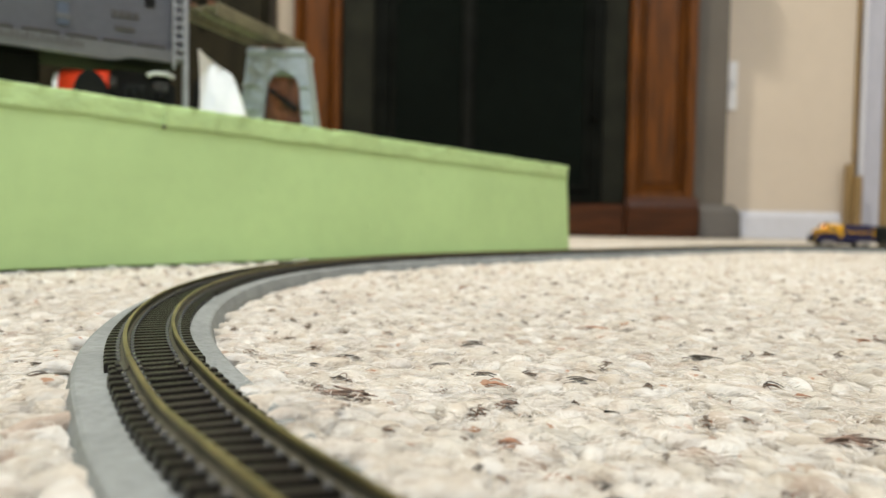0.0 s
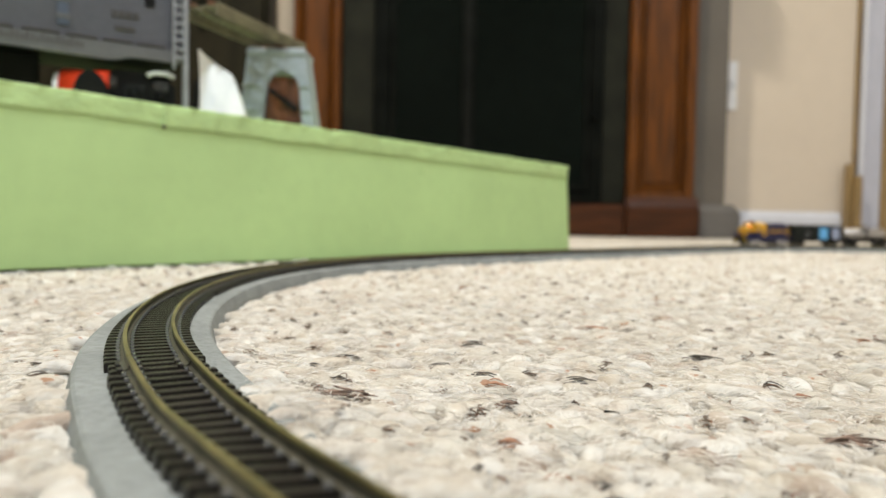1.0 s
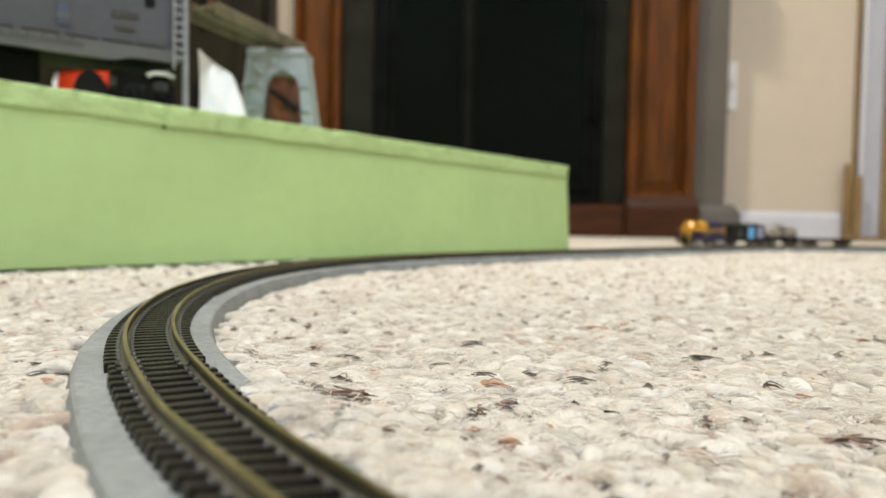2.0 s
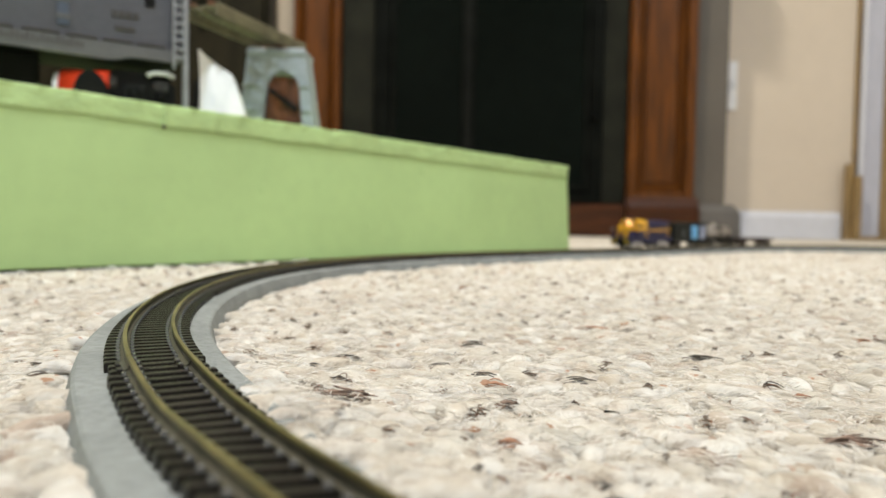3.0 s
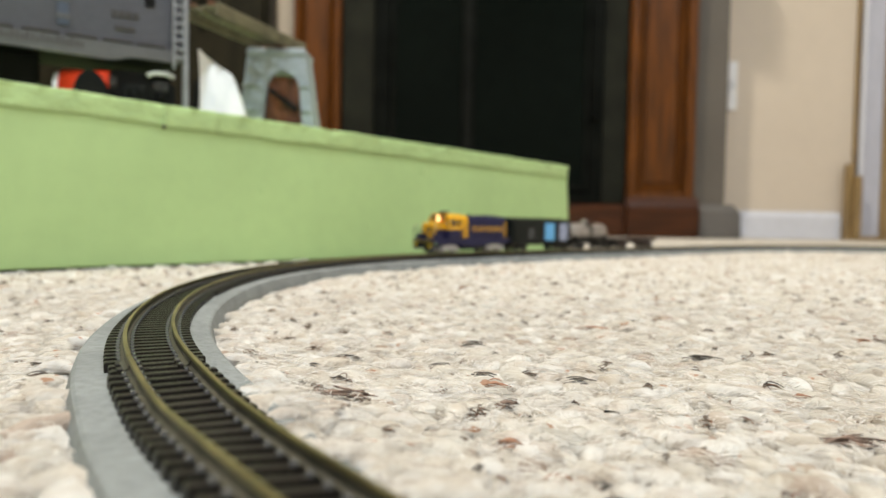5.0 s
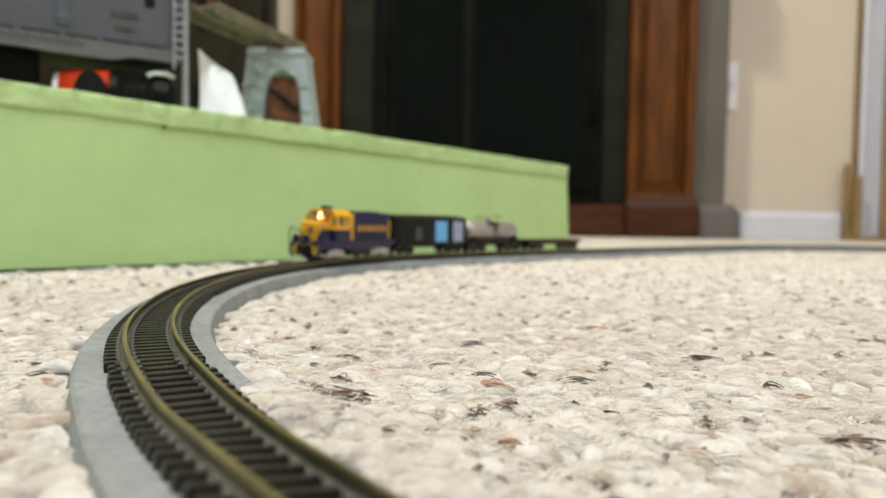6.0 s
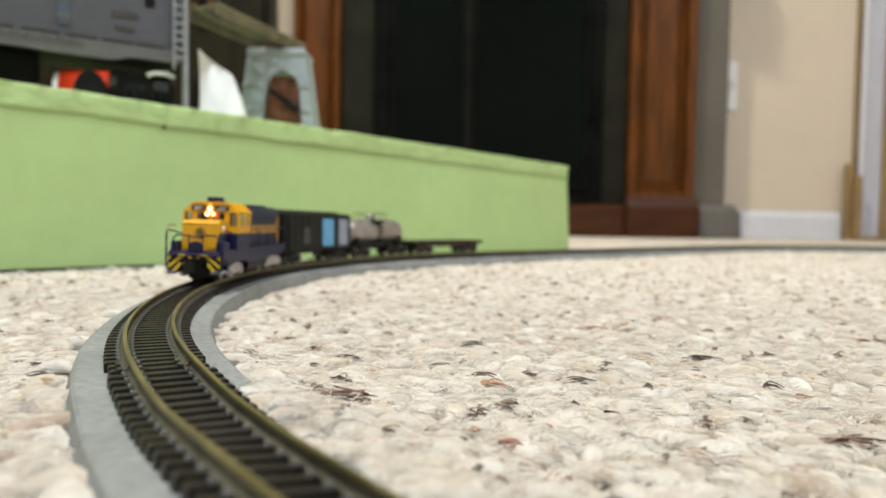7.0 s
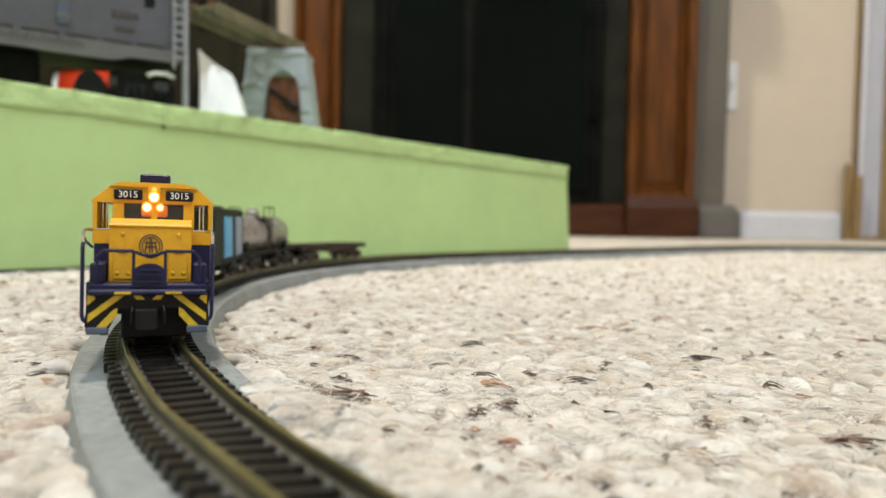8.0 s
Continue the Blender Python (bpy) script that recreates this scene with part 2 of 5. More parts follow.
m_door_glass = dull(mat("smoked_glass", (0.004, 0.006, 0.005), 0.12, vary=0.1, scale=4), 0.03)
m_ceiling = mat("white_ceiling_paint", (0.80, 0.78, 0.73), 0.85, vary=0.02, scale=4, bump=0.0006, bump_scale=150)
m_yellow = mat("yellow_model_paint", (0.72, 0.37, 0.008), 0.38, vary=0.06, scale=120, fine=0.03, bump=0.00004, bump_scale=2000)
m_stripe = mat("lemon_stripe_paint", (0.68, 0.46, 0.02), 0.45, vary=0.1, scale=200, fine=0.08)
m_navy = dull(mat("navy_model_paint", (0.012, 0.013, 0.058), 0.38, vary=0.12, scale=150, fine=0.05), 0.3)
m_blackp = dull(mat("black_model_plastic", (0.012, 0.012, 0.012), 0.45, vary=0.2, scale=200), 0.18)
m_blackish = dull(mat("black_car_paint", (0.010, 0.013, 0.011), 0.5, vary=0.2, scale=100, fine=0.06), 0.18)
m_silverp = mat("silver_truck_plastic", (0.40, 0.38, 0.36), 0.45, vary=0.15, scale=200, fine=0.08)
m_tank = mat("silver_tank_paint", (0.40, 0.375, 0.355), 0.30, 0.6, vary=0.10, scale=90, fine=0.05)
m_deck = dull(mat("brown_deck_plastic", (0.040, 0.024, 0.019), 0.55, vary=0.2, scale=120, stretch=(1, 6, 1), fine=0.08), 0.25)
m_blue = mat("sky_blue_paint", (0.13, 0.42, 0.75), 0.4, vary=0.05, scale=90)
m_pale = mat("pale_lilac_paint", (0.30, 0.34, 0.47), 0.4, vary=0.06, scale=90)
m_whitep = mat("white_lettering", (0.85, 0.85, 0.85), 0.4, vary=0.02, scale=90)
m_steel = mat("bright_steel", (0.75, 0.74, 0.70), 0.22, 1.0, vary=0.1, scale=150)
m_lamp = glow("headlight_lens", (1.0, 0.72, 0.34), 7.0)
# Amber glow for the upper lens and for the halo discs.
m_amber = glow("lit_amber_lens_and_halo", (1.0, 0.30, 0.04), 1.5)
m_ember = glow("orange_cab_glow", (1.0, 0.22, 0.03), 0.45)
m_cabglass = glass("clear_cab_glass", (0.85, 0.88, 0.85))
m_grey_car = mat("grey_car_plastic", (0.080, 0.082, 0.102), 0.5, vary=0.08, scale=30, fine=0.04)
m_grey_sill = mat("light_grey_sill", (0.120, 0.120, 0.130), 0.45, vary=0.08, scale=30, fine=0.04)
m_bluegrey = mat("blue_grey_placard", (0.075, 0.095, 0.145), 0.5, vary=0.05, scale=30)
m_darkline = mat("dark_lettering_and_shade", (0.055, 0.05, 0.05), 0.5, vary=0.05, scale=60)
m_ladder = mat("silver_ladder_plastic", (0.34, 0.35, 0.39), 0.4, vary=0.1, scale=60)
m_red = mat("orange_red_plastic", (0.75, 0.055, 0.015), 0.35, vary=0.06, scale=40)
m_dullblack = dull(mat("dull_black_plastic", (0.010, 0.010, 0.010), 0.8, vary=0.2, scale=60), 0.15)
m_whiteplastic = mat("white_plastic", (0.86, 0.86, 0.88), 0.35, vary=0.03, scale=20)
m_whiteblade = mat("bright_white_plastic", (0.93, 0.94, 0.97), 0.4, vary=0.02, scale=20, fine=0.01)
m_gloss_black = mat("glossy_black_plastic", (0.03, 0.032, 0.034), 0.28, vary=0.2, scale=60)
m_wheel = mat("blackened_wheel_steel", (0.20, 0.19, 0.18), 0.42, 0.7, vary=0.2, scale=200)
m_stone = mat("grey_cast_stone", (0.40, 0.455, 0.51), 0.7, vary=0.07, scale=50, bump=0.0006, bump_scale=300, fine=0.08)
m_rust = mat("rust_brown_plastic", (0.26, 0.095, 0.045), 0.55, vary=0.4, scale=60, fine=0.1)
m_olive = mat("tan_bridge_plastic", (0.165, 0.15, 0.092), 0.55, vary=0.2, scale=60, fine=0.1)
m_cabinet = dull(mat("dark_cabinet_wood", (0.017, 0.015, 0.008), 0.4, vary=0.2, scale=8, stretch=(6, 6, 1), fine=0.06), 0.15)


# ---- mesh helpers ----
def part(name, bm, material, parent=None, label="", m=None):
    """Link a bmesh as one mesh object under a thing or a part."""
    me = bpy.data.meshes.new(name)
    bmesh.ops.recalc_face_normals(bm, faces=bm.faces)
    bm.to_mesh(me)
    bm.free()
    ob = new(name, me)
    if material:
        me.materials.append(material)
    if parent:
        ob.parent = parent
    if label:
        ob["label"] = label
    if m is not None:
        ob.matrix_basis = m
    return ob


def thing(name, label, category, m=None, group="", kind=""):
    ob = new(name)
    ob.empty_display_size = 0.01
    if m is not None:
        ob.matrix_basis = m
    return tagged(ob, label, category, group, kind)


def smooth(ob):
    for f in ob.data.polygons:
        f.use_smooth = True
    return ob


def box(lo, hi, bevel=0.0, bm=None, m=None, seg=1):
    bm = bm or bmesh.new()
    r = bmesh.ops.create_cube(bm, size=1.0)["verts"]
    for v in r:
        v.co = Vector([lo[i] + (v.co[i] + 0.5) * (hi[i] - lo[i]) for i in range(3)])
    if bevel:
        es = list({e for v in r for e in v.link_edges})
        g = bmesh.ops.bevel(bm, geom=es, offset=bevel, segments=seg, affect="EDGES", profile=0.5)
        r = [v for v in bm.verts if v.is_valid and (v in g["verts"] or v in r)]
    if m is not None:
        bmesh.ops.transform(bm, matrix=m, verts=[v for v in r if v.is_valid])
    return bm


def tube(points, radius, bm=None, n=7, closed=False):
    """A round bar along points."""
    bm = bm or bmesh.new()
    pts = [Vector(p) for p in points]
    rings = []
    for i, p in enumerate(pts):
        a, b = pts[max(0, i - 1)], pts[min(len(pts) - 1, i + 1)]
        if closed:
            a, b = pts[i - 1], pts[(i + 1) % len(pts)]
        d = (b - a).normalized()
        u = d.orthogonal().normalized() if not rings else (last - d * last.dot(d)).normalized()
        last = u
        w = d.cross(u)
        rings.append([bm.verts.new(p + radius * (math.cos(2 * math.pi * j / n) * u + math.sin(2 * math.pi * j / n) * w)) for j in range(n)])
    pairs = list(zip(rings, rings[1:])) + ([(rings[-1], rings[0])] if closed else [])
    for a, b in pairs:
        for j in range(n):
            bm.faces.new((a[j], a[(j + 1) % n], b[(j + 1) % n], b[j]))
    if not closed:
        bm.faces.new(rings[0][::-1])
        bm.faces.new(rings[-1])
    return bm


def cyl(c, axis, r, length, n=20, bm=None, r2=None, bevel=0.0):
    """A round solid centred at c along axis 'x', 'y' or 'z'."""
    bm = bm or bmesh.new()
    turn = {"z": Matrix(), "x": Matrix.Rotation(math.pi / 2, 4, "Y"), "y": Matrix.Rotation(-math.pi / 2, 4, "X")}[axis]
    prof = [(r, -length / 2), (r if r2 is None else r2, length / 2)]
    if bevel:
        prof = [(r - bevel, -length / 2), (r, -length / 2 + bevel), (r, length / 2 - bevel), (r - bevel, length / 2)]
    rings = [[bm.verts.new(Matrix.Translation(c) @ turn @ Vector((q * math.cos(2 * math.pi * j / n), q * math.sin(2 * math.pi * j / n), z))) for j in range(n)] for q, z in prof]
    for a, b in zip(rings, rings[1:]):
        for j in range(n):
            bm.faces.new((a[j], a[(j + 1) % n], b[(j + 1) % n], b[j]))
    bm.faces.new(rings[0][::-1])
    bm.faces.new(rings[-1])
    return bm


def extrude_poly(outline, lo, hi, axis="y", bm=None):
    """A solid from a 2D outline: (x, z) pairs drawn out along y, (y, z) along x, or (x, y) along z."""
    bm = bm or bmesh.new()

    def at(p, h):
        return {"y": (p[0], h, p[1]), "x": (h, p[0], p[1]), "z": (p[0], p[1], h)}[axis]
    a = [bm.verts.new(at(p, lo)) for p in outline]
    b = [bm.verts.new(at(p, hi)) for p in outline]
    n = len(outline)
    for j in range(n):
        bm.faces.new((a[j], a[(j + 1) % n], b[(j + 1) % n], b[j]))
    bm.faces.new(a[::-1])
    bm.faces.new(b)
    return bm


def lettering(name, words, size, material, parent, m, depth=0.0):
    cu = bpy.data.curves.new(name, "FONT")
    cu.body, cu.size, cu.extrude, cu.align_x, cu.align_y = words, size, depth, "CENTER", "CENTER"
    ob = new("tmp", cu)
    me = bpy.data.meshes.new_from_object(ob.evaluated_get(bpy.context.evaluated_depsgraph_get()))
    bpy.data.objects.remove(ob)
    t = new(name, me)
    me.materials.clear()
    me.materials.append(material)
    t.parent, t.matrix_basis = parent, m
    return t


# ---- the line of the track ----
def track_line():
    """Points of the track's centre line every 2 mm: place, heading, rise and bank. One bend, a straight, another bend; a slight kink at the near joint."""
    ds, start, end = 0.002, -0.14, 1.9
    n = int(round((end - start) / ds)) + 1
    s = start + ds * np.arange(n)
    i0 = int(round(-start / ds))
    w = 1 / (1 + np.exp(-(s - 0.448) / 0.015))
    w2 = 1 / (1 + np.exp(-(s - 0.8875) / 0.04))
    k = -2.83 * ((1 - w) * (1 - w2) + w2)
    a = np.concatenate([[0], np.cumsum((k[1:] + k[:-1]) / 2 * ds)])
    a += 2.0538 - a[i0]
    a[:i0] = 2.0538 + 0.0234 - 1.509 * s[:i0]
    am = (a[1:] + a[:-1]) / 2
    x = np.concatenate([[0], np.cumsum(np.cos(am) * ds)])
    y = np.concatenate([[0], np.cumsum(np.sin(am) * ds)])
    x += -0.0459 - x[i0]
    y += 0.1136 - y[i0]
    z = np.interp(s, [-0.07, -0.03, 0.0, 0.06, 0.15, 0.2, 0.32, 0.9], [0.0022, 0.0005, 0.0010, 0.0001, 0.0002, 0.0004, -0.0001, -0.0002])
    z = np.convolve(np.pad(z, 3, "edge"), np.ones(7) / 7, "valid")
    bank = 0.136 / (1 + np.exp((s + 0.0408) / 0.006))
    return s, x, y, a, z, bank


TS, TX, TY, TA, TZ, TB = track_line()


def on_track(s, off=0.0, z=0.0):
    x, y, a, h, b = (float(np.interp(s, TS, q)) for q in (TX, TY, TA, TZ, TB))
    o, r = off * math.cos(b) - z * math.sin(b), off * math.sin(b) + z * math.cos(b)
    return Vector((x - math.sin(a) * o, y + math.cos(a) * o, RAIL_TOP + h + r)), a


def sweep(bm, profile, s0, s1, step):
    """A bar of the given (offset, height) outline along the track."""
    n = max(2, int(round((s1 - s0) / step)) + 1)
    rings = []
    for i in range(n):
        s = s0 + (s1 - s0) * i / (n - 1)
        rings.append([bm.verts.new(on_track(s, o, z)[0]) for o, z in profile])
    m = len(profile)
    for a, b in zip(rings, rings[1:]):
        for j in range(m):
            bm.faces.new((a[j], b[j], b[(j + 1) % m], a[(j + 1) % m]))
    bm.faces.new(rings[0])
    bm.faces.new(rings[-1][::-1])
    bmesh.ops.recalc_face_normals(bm, faces=bm.faces)
    return bm


# ---- the room ----
NORTH, BREAST = 1.92, 1.80              # main back wall and the chimney breast before it
floor = tagged(part("floor", box((-2.3, -2.7, -0.06), (2.7, 2.05, -0.0010)), m_far), "cream wool carpet floor with flecks", "floor", kind="structure")
tagged(part("wall_north", box((-2.3, NORTH, -0.0010), (2.7, NORTH + 0.12, CEILING)), m_wall), "cream painted wall behind the fireplace", "wall", kind="structure")
tagged(part("wall_south", box((-2.3, -2.7, -0.0010), (2.7, -2.58, CEILING)), m_wall), "cream painted plain wall", "wall", kind="structure")
tagged(part("wall_east", box((2.58, -2.58, -0.0010), (2.7, NORTH, CEILING)), m_wall), "cream painted plain wall", "wall", kind="structure")
tagged(part("wall_west", box((-2.3, -2.58, -0.0010), (-2.18, NORTH, CEILING)), m_wall), "cream painted plain wall", "wall", kind="structure")
tagged(part("ceiling", box((-2.3, -2.7, CEILING), (2.7, 2.05, CEILING + 0.1)), m_ceiling), "white painted ceiling", "ceiling", kind="structure")
can = thing("ceiling_light", "round white recessed ceiling light, switched on", "ceiling light", pose(*LAMPS[0], CEILING), "recessed ceiling lights")
ring = bmesh.new()
tube([(0.095 * math.cos(a), 0.095 * math.sin(a), -0.006) for a in [2 * math.pi * i / 32 for i in range(32)]], 0.008, ring, 8, True)
smooth(part("trim_ring", ring, m_white, can))
part("lens", cyl((0, 0, -0.0010), "z", 0.09, 0.006, 32), glow("ceiling_lens", (1.0, 0.9, 0.75), 6.0), can, "glowing frosted lens")
for lx, ly in LAMPS[1:]:
    copy_thing(can, pose(lx, ly, CEILING))

# chimney breast with the firebox opening
FX0, FX1, FZ = -0.26, 0.455, 0.86       # clear width between the pilasters, height of the opening
breast = bmesh.new()
box((-0.388, BREAST, -0.0010), (-0.16, NORTH - 0.003, CEILING - 0.003), 0, breast)
box((0.40, BREAST, -0.0010), (0.716, NORTH - 0.003, CEILING - 0.003), 0, breast)
box((-0.16, BREAST, FZ), (0.40, NORTH - 0.003, CEILING - 0.003), 0, breast)
tagged(part("chimney_breast", breast, m_taupe), "taupe painted chimney breast round the fireplace, darkened with its shade", "wall", kind="structure")
fb = bmesh.new()
box((-0.16, NORTH - 0.02, 0.0), (0.40, NORTH - 0.004, FZ), 0, fb)
box((-0.158, BREAST + 0.03, -0.002), (0.398, NORTH - 0.02, 0.06), 0, fb)
tagged(part("firebox", fb, m_firebox), "black sooty firebox lining", "firebox", kind="structure")


def trim_profile(x0, x1, y, h, d, material, name, label):
    """Skirting along x, with a chamfered and stepped top."""
    o = [(y, 0), (y - d, 0), (y - d, h * 0.80), (y - d * 0.72, h * 0.90), (y - d * 0.5, h * 0.93), (y - d * 0.28, h), (y, h)]
    return tagged(part(name, extrude_poly(o, x0, x1, "x"), material), label, "baseboard", kind="structure")


trim_profile(0.78, 1.075, NORTH - 0.001, 0.074, 0.014, m_white, "baseboard_north", "white painted baseboard under the cream wall")
trim_profile(-2.17, -0.392, NORTH - 0.001, 0.074, 0.014, m_white, "baseboard_west", "white painted baseboard")
trim_profile(0.648, 0.738, BREAST - 0.001, 0.086, 0.022, m_taupe_trim, "baseboard_breast", "taupe painted baseboard of the chimney breast, darkened with its shade")
ret = extrude_poly([(0.738, 0), (0.760, 0), (0.760, 0.062), (0.752, 0.072), (0.738, 0.086)], BREAST - 0.001, NORTH - 0.016, "y")
tagged(part("baseboard_return", ret, m_taupe_trim), "taupe painted baseboard return, darkened with its shade", "baseboard", kind="structure")
# Plate and lever are added to make a bright white strip by the corner.
cp = thing("wall_plate", "narrow white plate added for a bright strip at the wall corner", "wall plate")
part("plate", box((0.762, NORTH - 0.009, 0.345), (0.786, NORTH - 0.001, 0.475), 0.002), m_whiteplastic, cp)
part("lever", box((0.770, NORTH - 0.016, 0.400), (0.778, NORTH - 0.008, 0.425), 0.0015), m_whiteplastic, cp)

# door casing at the far side of the wall
dc = tagged(new("door_1"), "pale painted door casing beside a tan wooden door", "door", kind="structure")
part("casing", box((1.118, NORTH - 0.022, 0), (1.176, NORTH - 0.001, 2.1), 0.004), m_lilac, dc)
part("casing_bead", box((1.112, NORTH - 0.030, 0), (1.124, NORTH - 0.020, 2.1), 0.003), m_white, dc)
part("casing_edge", box((1.106, NORTH - 0.014, 0), (1.112, NORTH - 0.001, 2.1), 0.002), m_tan, dc)
part("door_panel", box((1.178, NORTH - 0.012, 0.012), (1.95, NORTH - 0.001, 2.08), 0.003), m_tan, dc)
part("threshold", box((1.075, NORTH - 0.06, 0), (1.95, NORTH - 0.024, 0.010), 0.003), m_tan, dc)
bl = thing("wooden_block", "tan wooden offcut leaning by the door casing", "wood block")
part("tall_board", box((1.077, NORTH - 0.040, 0), (1.094, NORTH - 0.018, 0.203), 0.002), m_tan, bl)
part("short_board", box((1.088, NORTH - 0.062, 0), (1.104, NORTH - 0.042, 0.170), 0.002), m_tan, bl)


# ---- fireplace surround ----
sur = thing("fireplace_surround", "red-brown varnished wood fireplace surround with panelled legs", "fireplace surround")


def pilaster(x0, x1):
    y, top = BREAST - 0.002, 0.872
    w = x1 - x0
    leg = part("pilaster", box((x0, y - 0.030, 0.090), (x1, y, top), 0.002), m_wood, sur)
    part("stile", box((x0, y - 0.046, 0.095), (x0 + w * 0.13, y - 0.030, top), 0.004), m_wood, leg)
    part("stile", box((x1 - w * 0.16, y - 0.046, 0.095), (x1, y - 0.030, top), 0.004), m_wood, leg)
    part("rail", box((x0 + w * 0.13, y - 0.045, 0.095), (x1 - w * 0.16, y - 0.030, 0.120), 0.003), m_wood, leg)
    for a, b in ((x0 + w * 0.13, x0 + w * 0.21), (x1 - w * 0.24, x1 - w * 0.16)):
        part("bead", extrude_poly([(a, y - 0.030), (a, y - 0.044), (a * 0.7 + b * 0.3, y - 0.048), (a * 0.4 + b * 0.6, y - 0.044), (b, y - 0.034), (b, y - 0.030)], 0.128, top, "z"), m_wood, leg)
    part("bead", extrude_poly([(y - 0.030, 0.120), (y - 0.044, 0.120), (y - 0.047, 0.123), (y - 0.034, 0.131), (y - 0.030, 0.131)], x0 + w * 0.13, x1 - w * 0.16, "x"), m_wood, leg)
    part("field_panel", box((x0 + w * 0.25, y - 0.034, 0.138), (x1 - w * 0.28, y - 0.0302, top), 0.002), m_wood, leg)
    base = part("plinth", box((x0 - 0.006, y - 0.060, 0.0), (x1 + 0.010, y, 0.078), 0.003), m_wood_dark, sur)
    o = [(y, 0.078), (y - 0.060, 0.078), (y - 0.058, 0.084), (y - 0.050, 0.092), (y - 0.046, 0.100), (y, 0.100)]
    part("plinth_moulding", extrude_poly(o, x0 - 0.005, x1 + 0.008, "x"), m_wood_dark, base)
    return leg


pilaster(0.458, 0.622)
pilaster(-0.378, -0.262)
part("base_board", box((-0.254, BREAST - 0.050, 0.0), (0.450, BREAST - 0.002, 0.080), 0.003), m_wood_dark, sur)
part("lintel", box((-0.260, BREAST - 0.040, 0.834), (0.456, BREAST - 0.002, 0.872), 0.003), m_wood, sur)
# Mantel lies out of view, sized to cast the stepped shadow on the wall.
part("mantel", box((-0.405, BREAST - 0.150, 0.876), (0.634, BREAST - 0.002, 0.975), 0.004), m_wood, sur)
part("mantel_shelf", box((-0.405, BREAST - 0.154, 0.976), (0.634, BREAST - 0.002, 1.010), 0.005), m_wood, sur)
for n, a, b in (("slip", 0.392, 0.456), ("slip", -0.260, -0.180)):
    part(n, box((a, BREAST - 0.022, 0.081), (b, BREAST - 0.002, 0.831), 0.002), m_slate, sur, "dark slate slip")
part("slip_head", box((-0.178, BREAST - 0.022, 0.803), (0.390, BREAST - 0.002, 0.831), 0.002), m_slate, sur, "dark slate slip")
doors = thing("fireplace_doors", "black steel and smoked glass fireplace doors, closed", "fireplace doors")
Y = BREAST - 0.026
fr = bmesh.new()
box((-0.178, Y - 0.012, 0.081), (-0.140, Y + 0.004, 0.80), 0.002, fr)
box((0.360, Y - 0.012, 0.081), (0.391, Y + 0.004, 0.80), 0.002, fr)
box((-0.140, Y - 0.012, 0.77), (0.360, Y + 0.004, 0.80), 0.002, fr)
box((-0.140, Y - 0.012, 0.081), (0.360, Y + 0.004, 0.11), 0.002, fr)
part("frame", fr, m_black, doors)
for x0, x1 in ((-0.138, 0.050), (0.060, 0.358)):
    d = bmesh.new()
    for lo, hi in (((x0, 0.112), (x0 + 0.014, 0.768)), ((x1 - 0.014, 0.112), (x1, 0.768)), ((x0 + 0.014, 0.754), (x1 - 0.014, 0.768)), ((x0 + 0.014, 0.112), (x1 - 0.014, 0.126))):
        box((lo[0], Y - 0.018, lo[1]), (hi[0], Y - 0.006, hi[1]), 0.0015, d)
    leaf = part("door_leaf", d, m_black, doors)
    part("glass_pane", box((x0 + 0.014, Y - 0.012, 0.126), (x1 - 0.014, Y - 0.008, 0.754)), m_door_glass, leaf, "smoked glass")
part("centre_bar", box((0.049, Y - 0.024, 0.112), (0.061, Y - 0.004, 0.768), 0.003), m_dark_steel, doors)
smooth(part("door_knob", cyl((0.372, Y - 0.022, 0.295), "y", 0.008, 0.018, 16, bevel=0.003), m_black, doors))

# dark cabinet against the wall beyond the fireplace, added for an unclear dark area; depth and right edge fit the
# camera's view
cab = thing("cabinet", "tall shallow dark cabinet against the wall, added for an unclear dark area", "cabinet")
part("body", box((-1.10, NORTH - 0.10, 0.03), (-0.455, NORTH - 0.02, 0.92), 0.004), m_cabinet, cab)
part("plinth", box((-1.08, NORTH - 0.09, 0.0), (-0.47, NORTH - 0.03, 0.03), 0.002), m_cabinet, cab)
part("top", box((-1.12, NORTH - 0.115, 0.921), (-0.448, NORTH - 0.016, 0.945), 0.005), m_cabinet, cab)
for x0, x1 in ((-1.09, -0.78), (-0.775, -0.465)):
    dr = part("door", box((x0, NORTH - 0.118, 0.05), (x1, NORTH - 0.101, 0.90), 0.004), m_cabinet, cab)
    part("handle", tube([((x0 + x1) / 2, NORTH - 0.125, 0.50), ((x0 + x1) / 2, NORTH - 0.125, 0.60)], 0.005), m_black, dr)

# ---- green platform ----
BOARD_POSE = pose(-0.232, 0.368, 0, 0, 0.24, 50.63)
BOARD_TOP = 0.1005
plat = thing("display_platform", "pale green painted foam platform edged with green tape", "platform", BOARD_POSE)
core = extrude_poly([(-0.55, 0.0014), (0.6025, 0.0014), (0.5915, BOARD_TOP - 0.0012), (-0.55, BOARD_TOP - 0.0012)], 0.0, 0.45, "y")
bmesh.ops.bevel(core, geom=list(core.edges), offset=0.0012, segments=2, affect="EDGES", profile=0.5)
part("foam_core", core, m_green, plat)
# Dark slab added to draw the line of contact shade along the carpet.
part("base_board", box((-0.545, 0.005, -0.0015), (0.594, 0.442, 0.0015)), m_darkline, plat, "added dark slab for the contact shade under the platform")


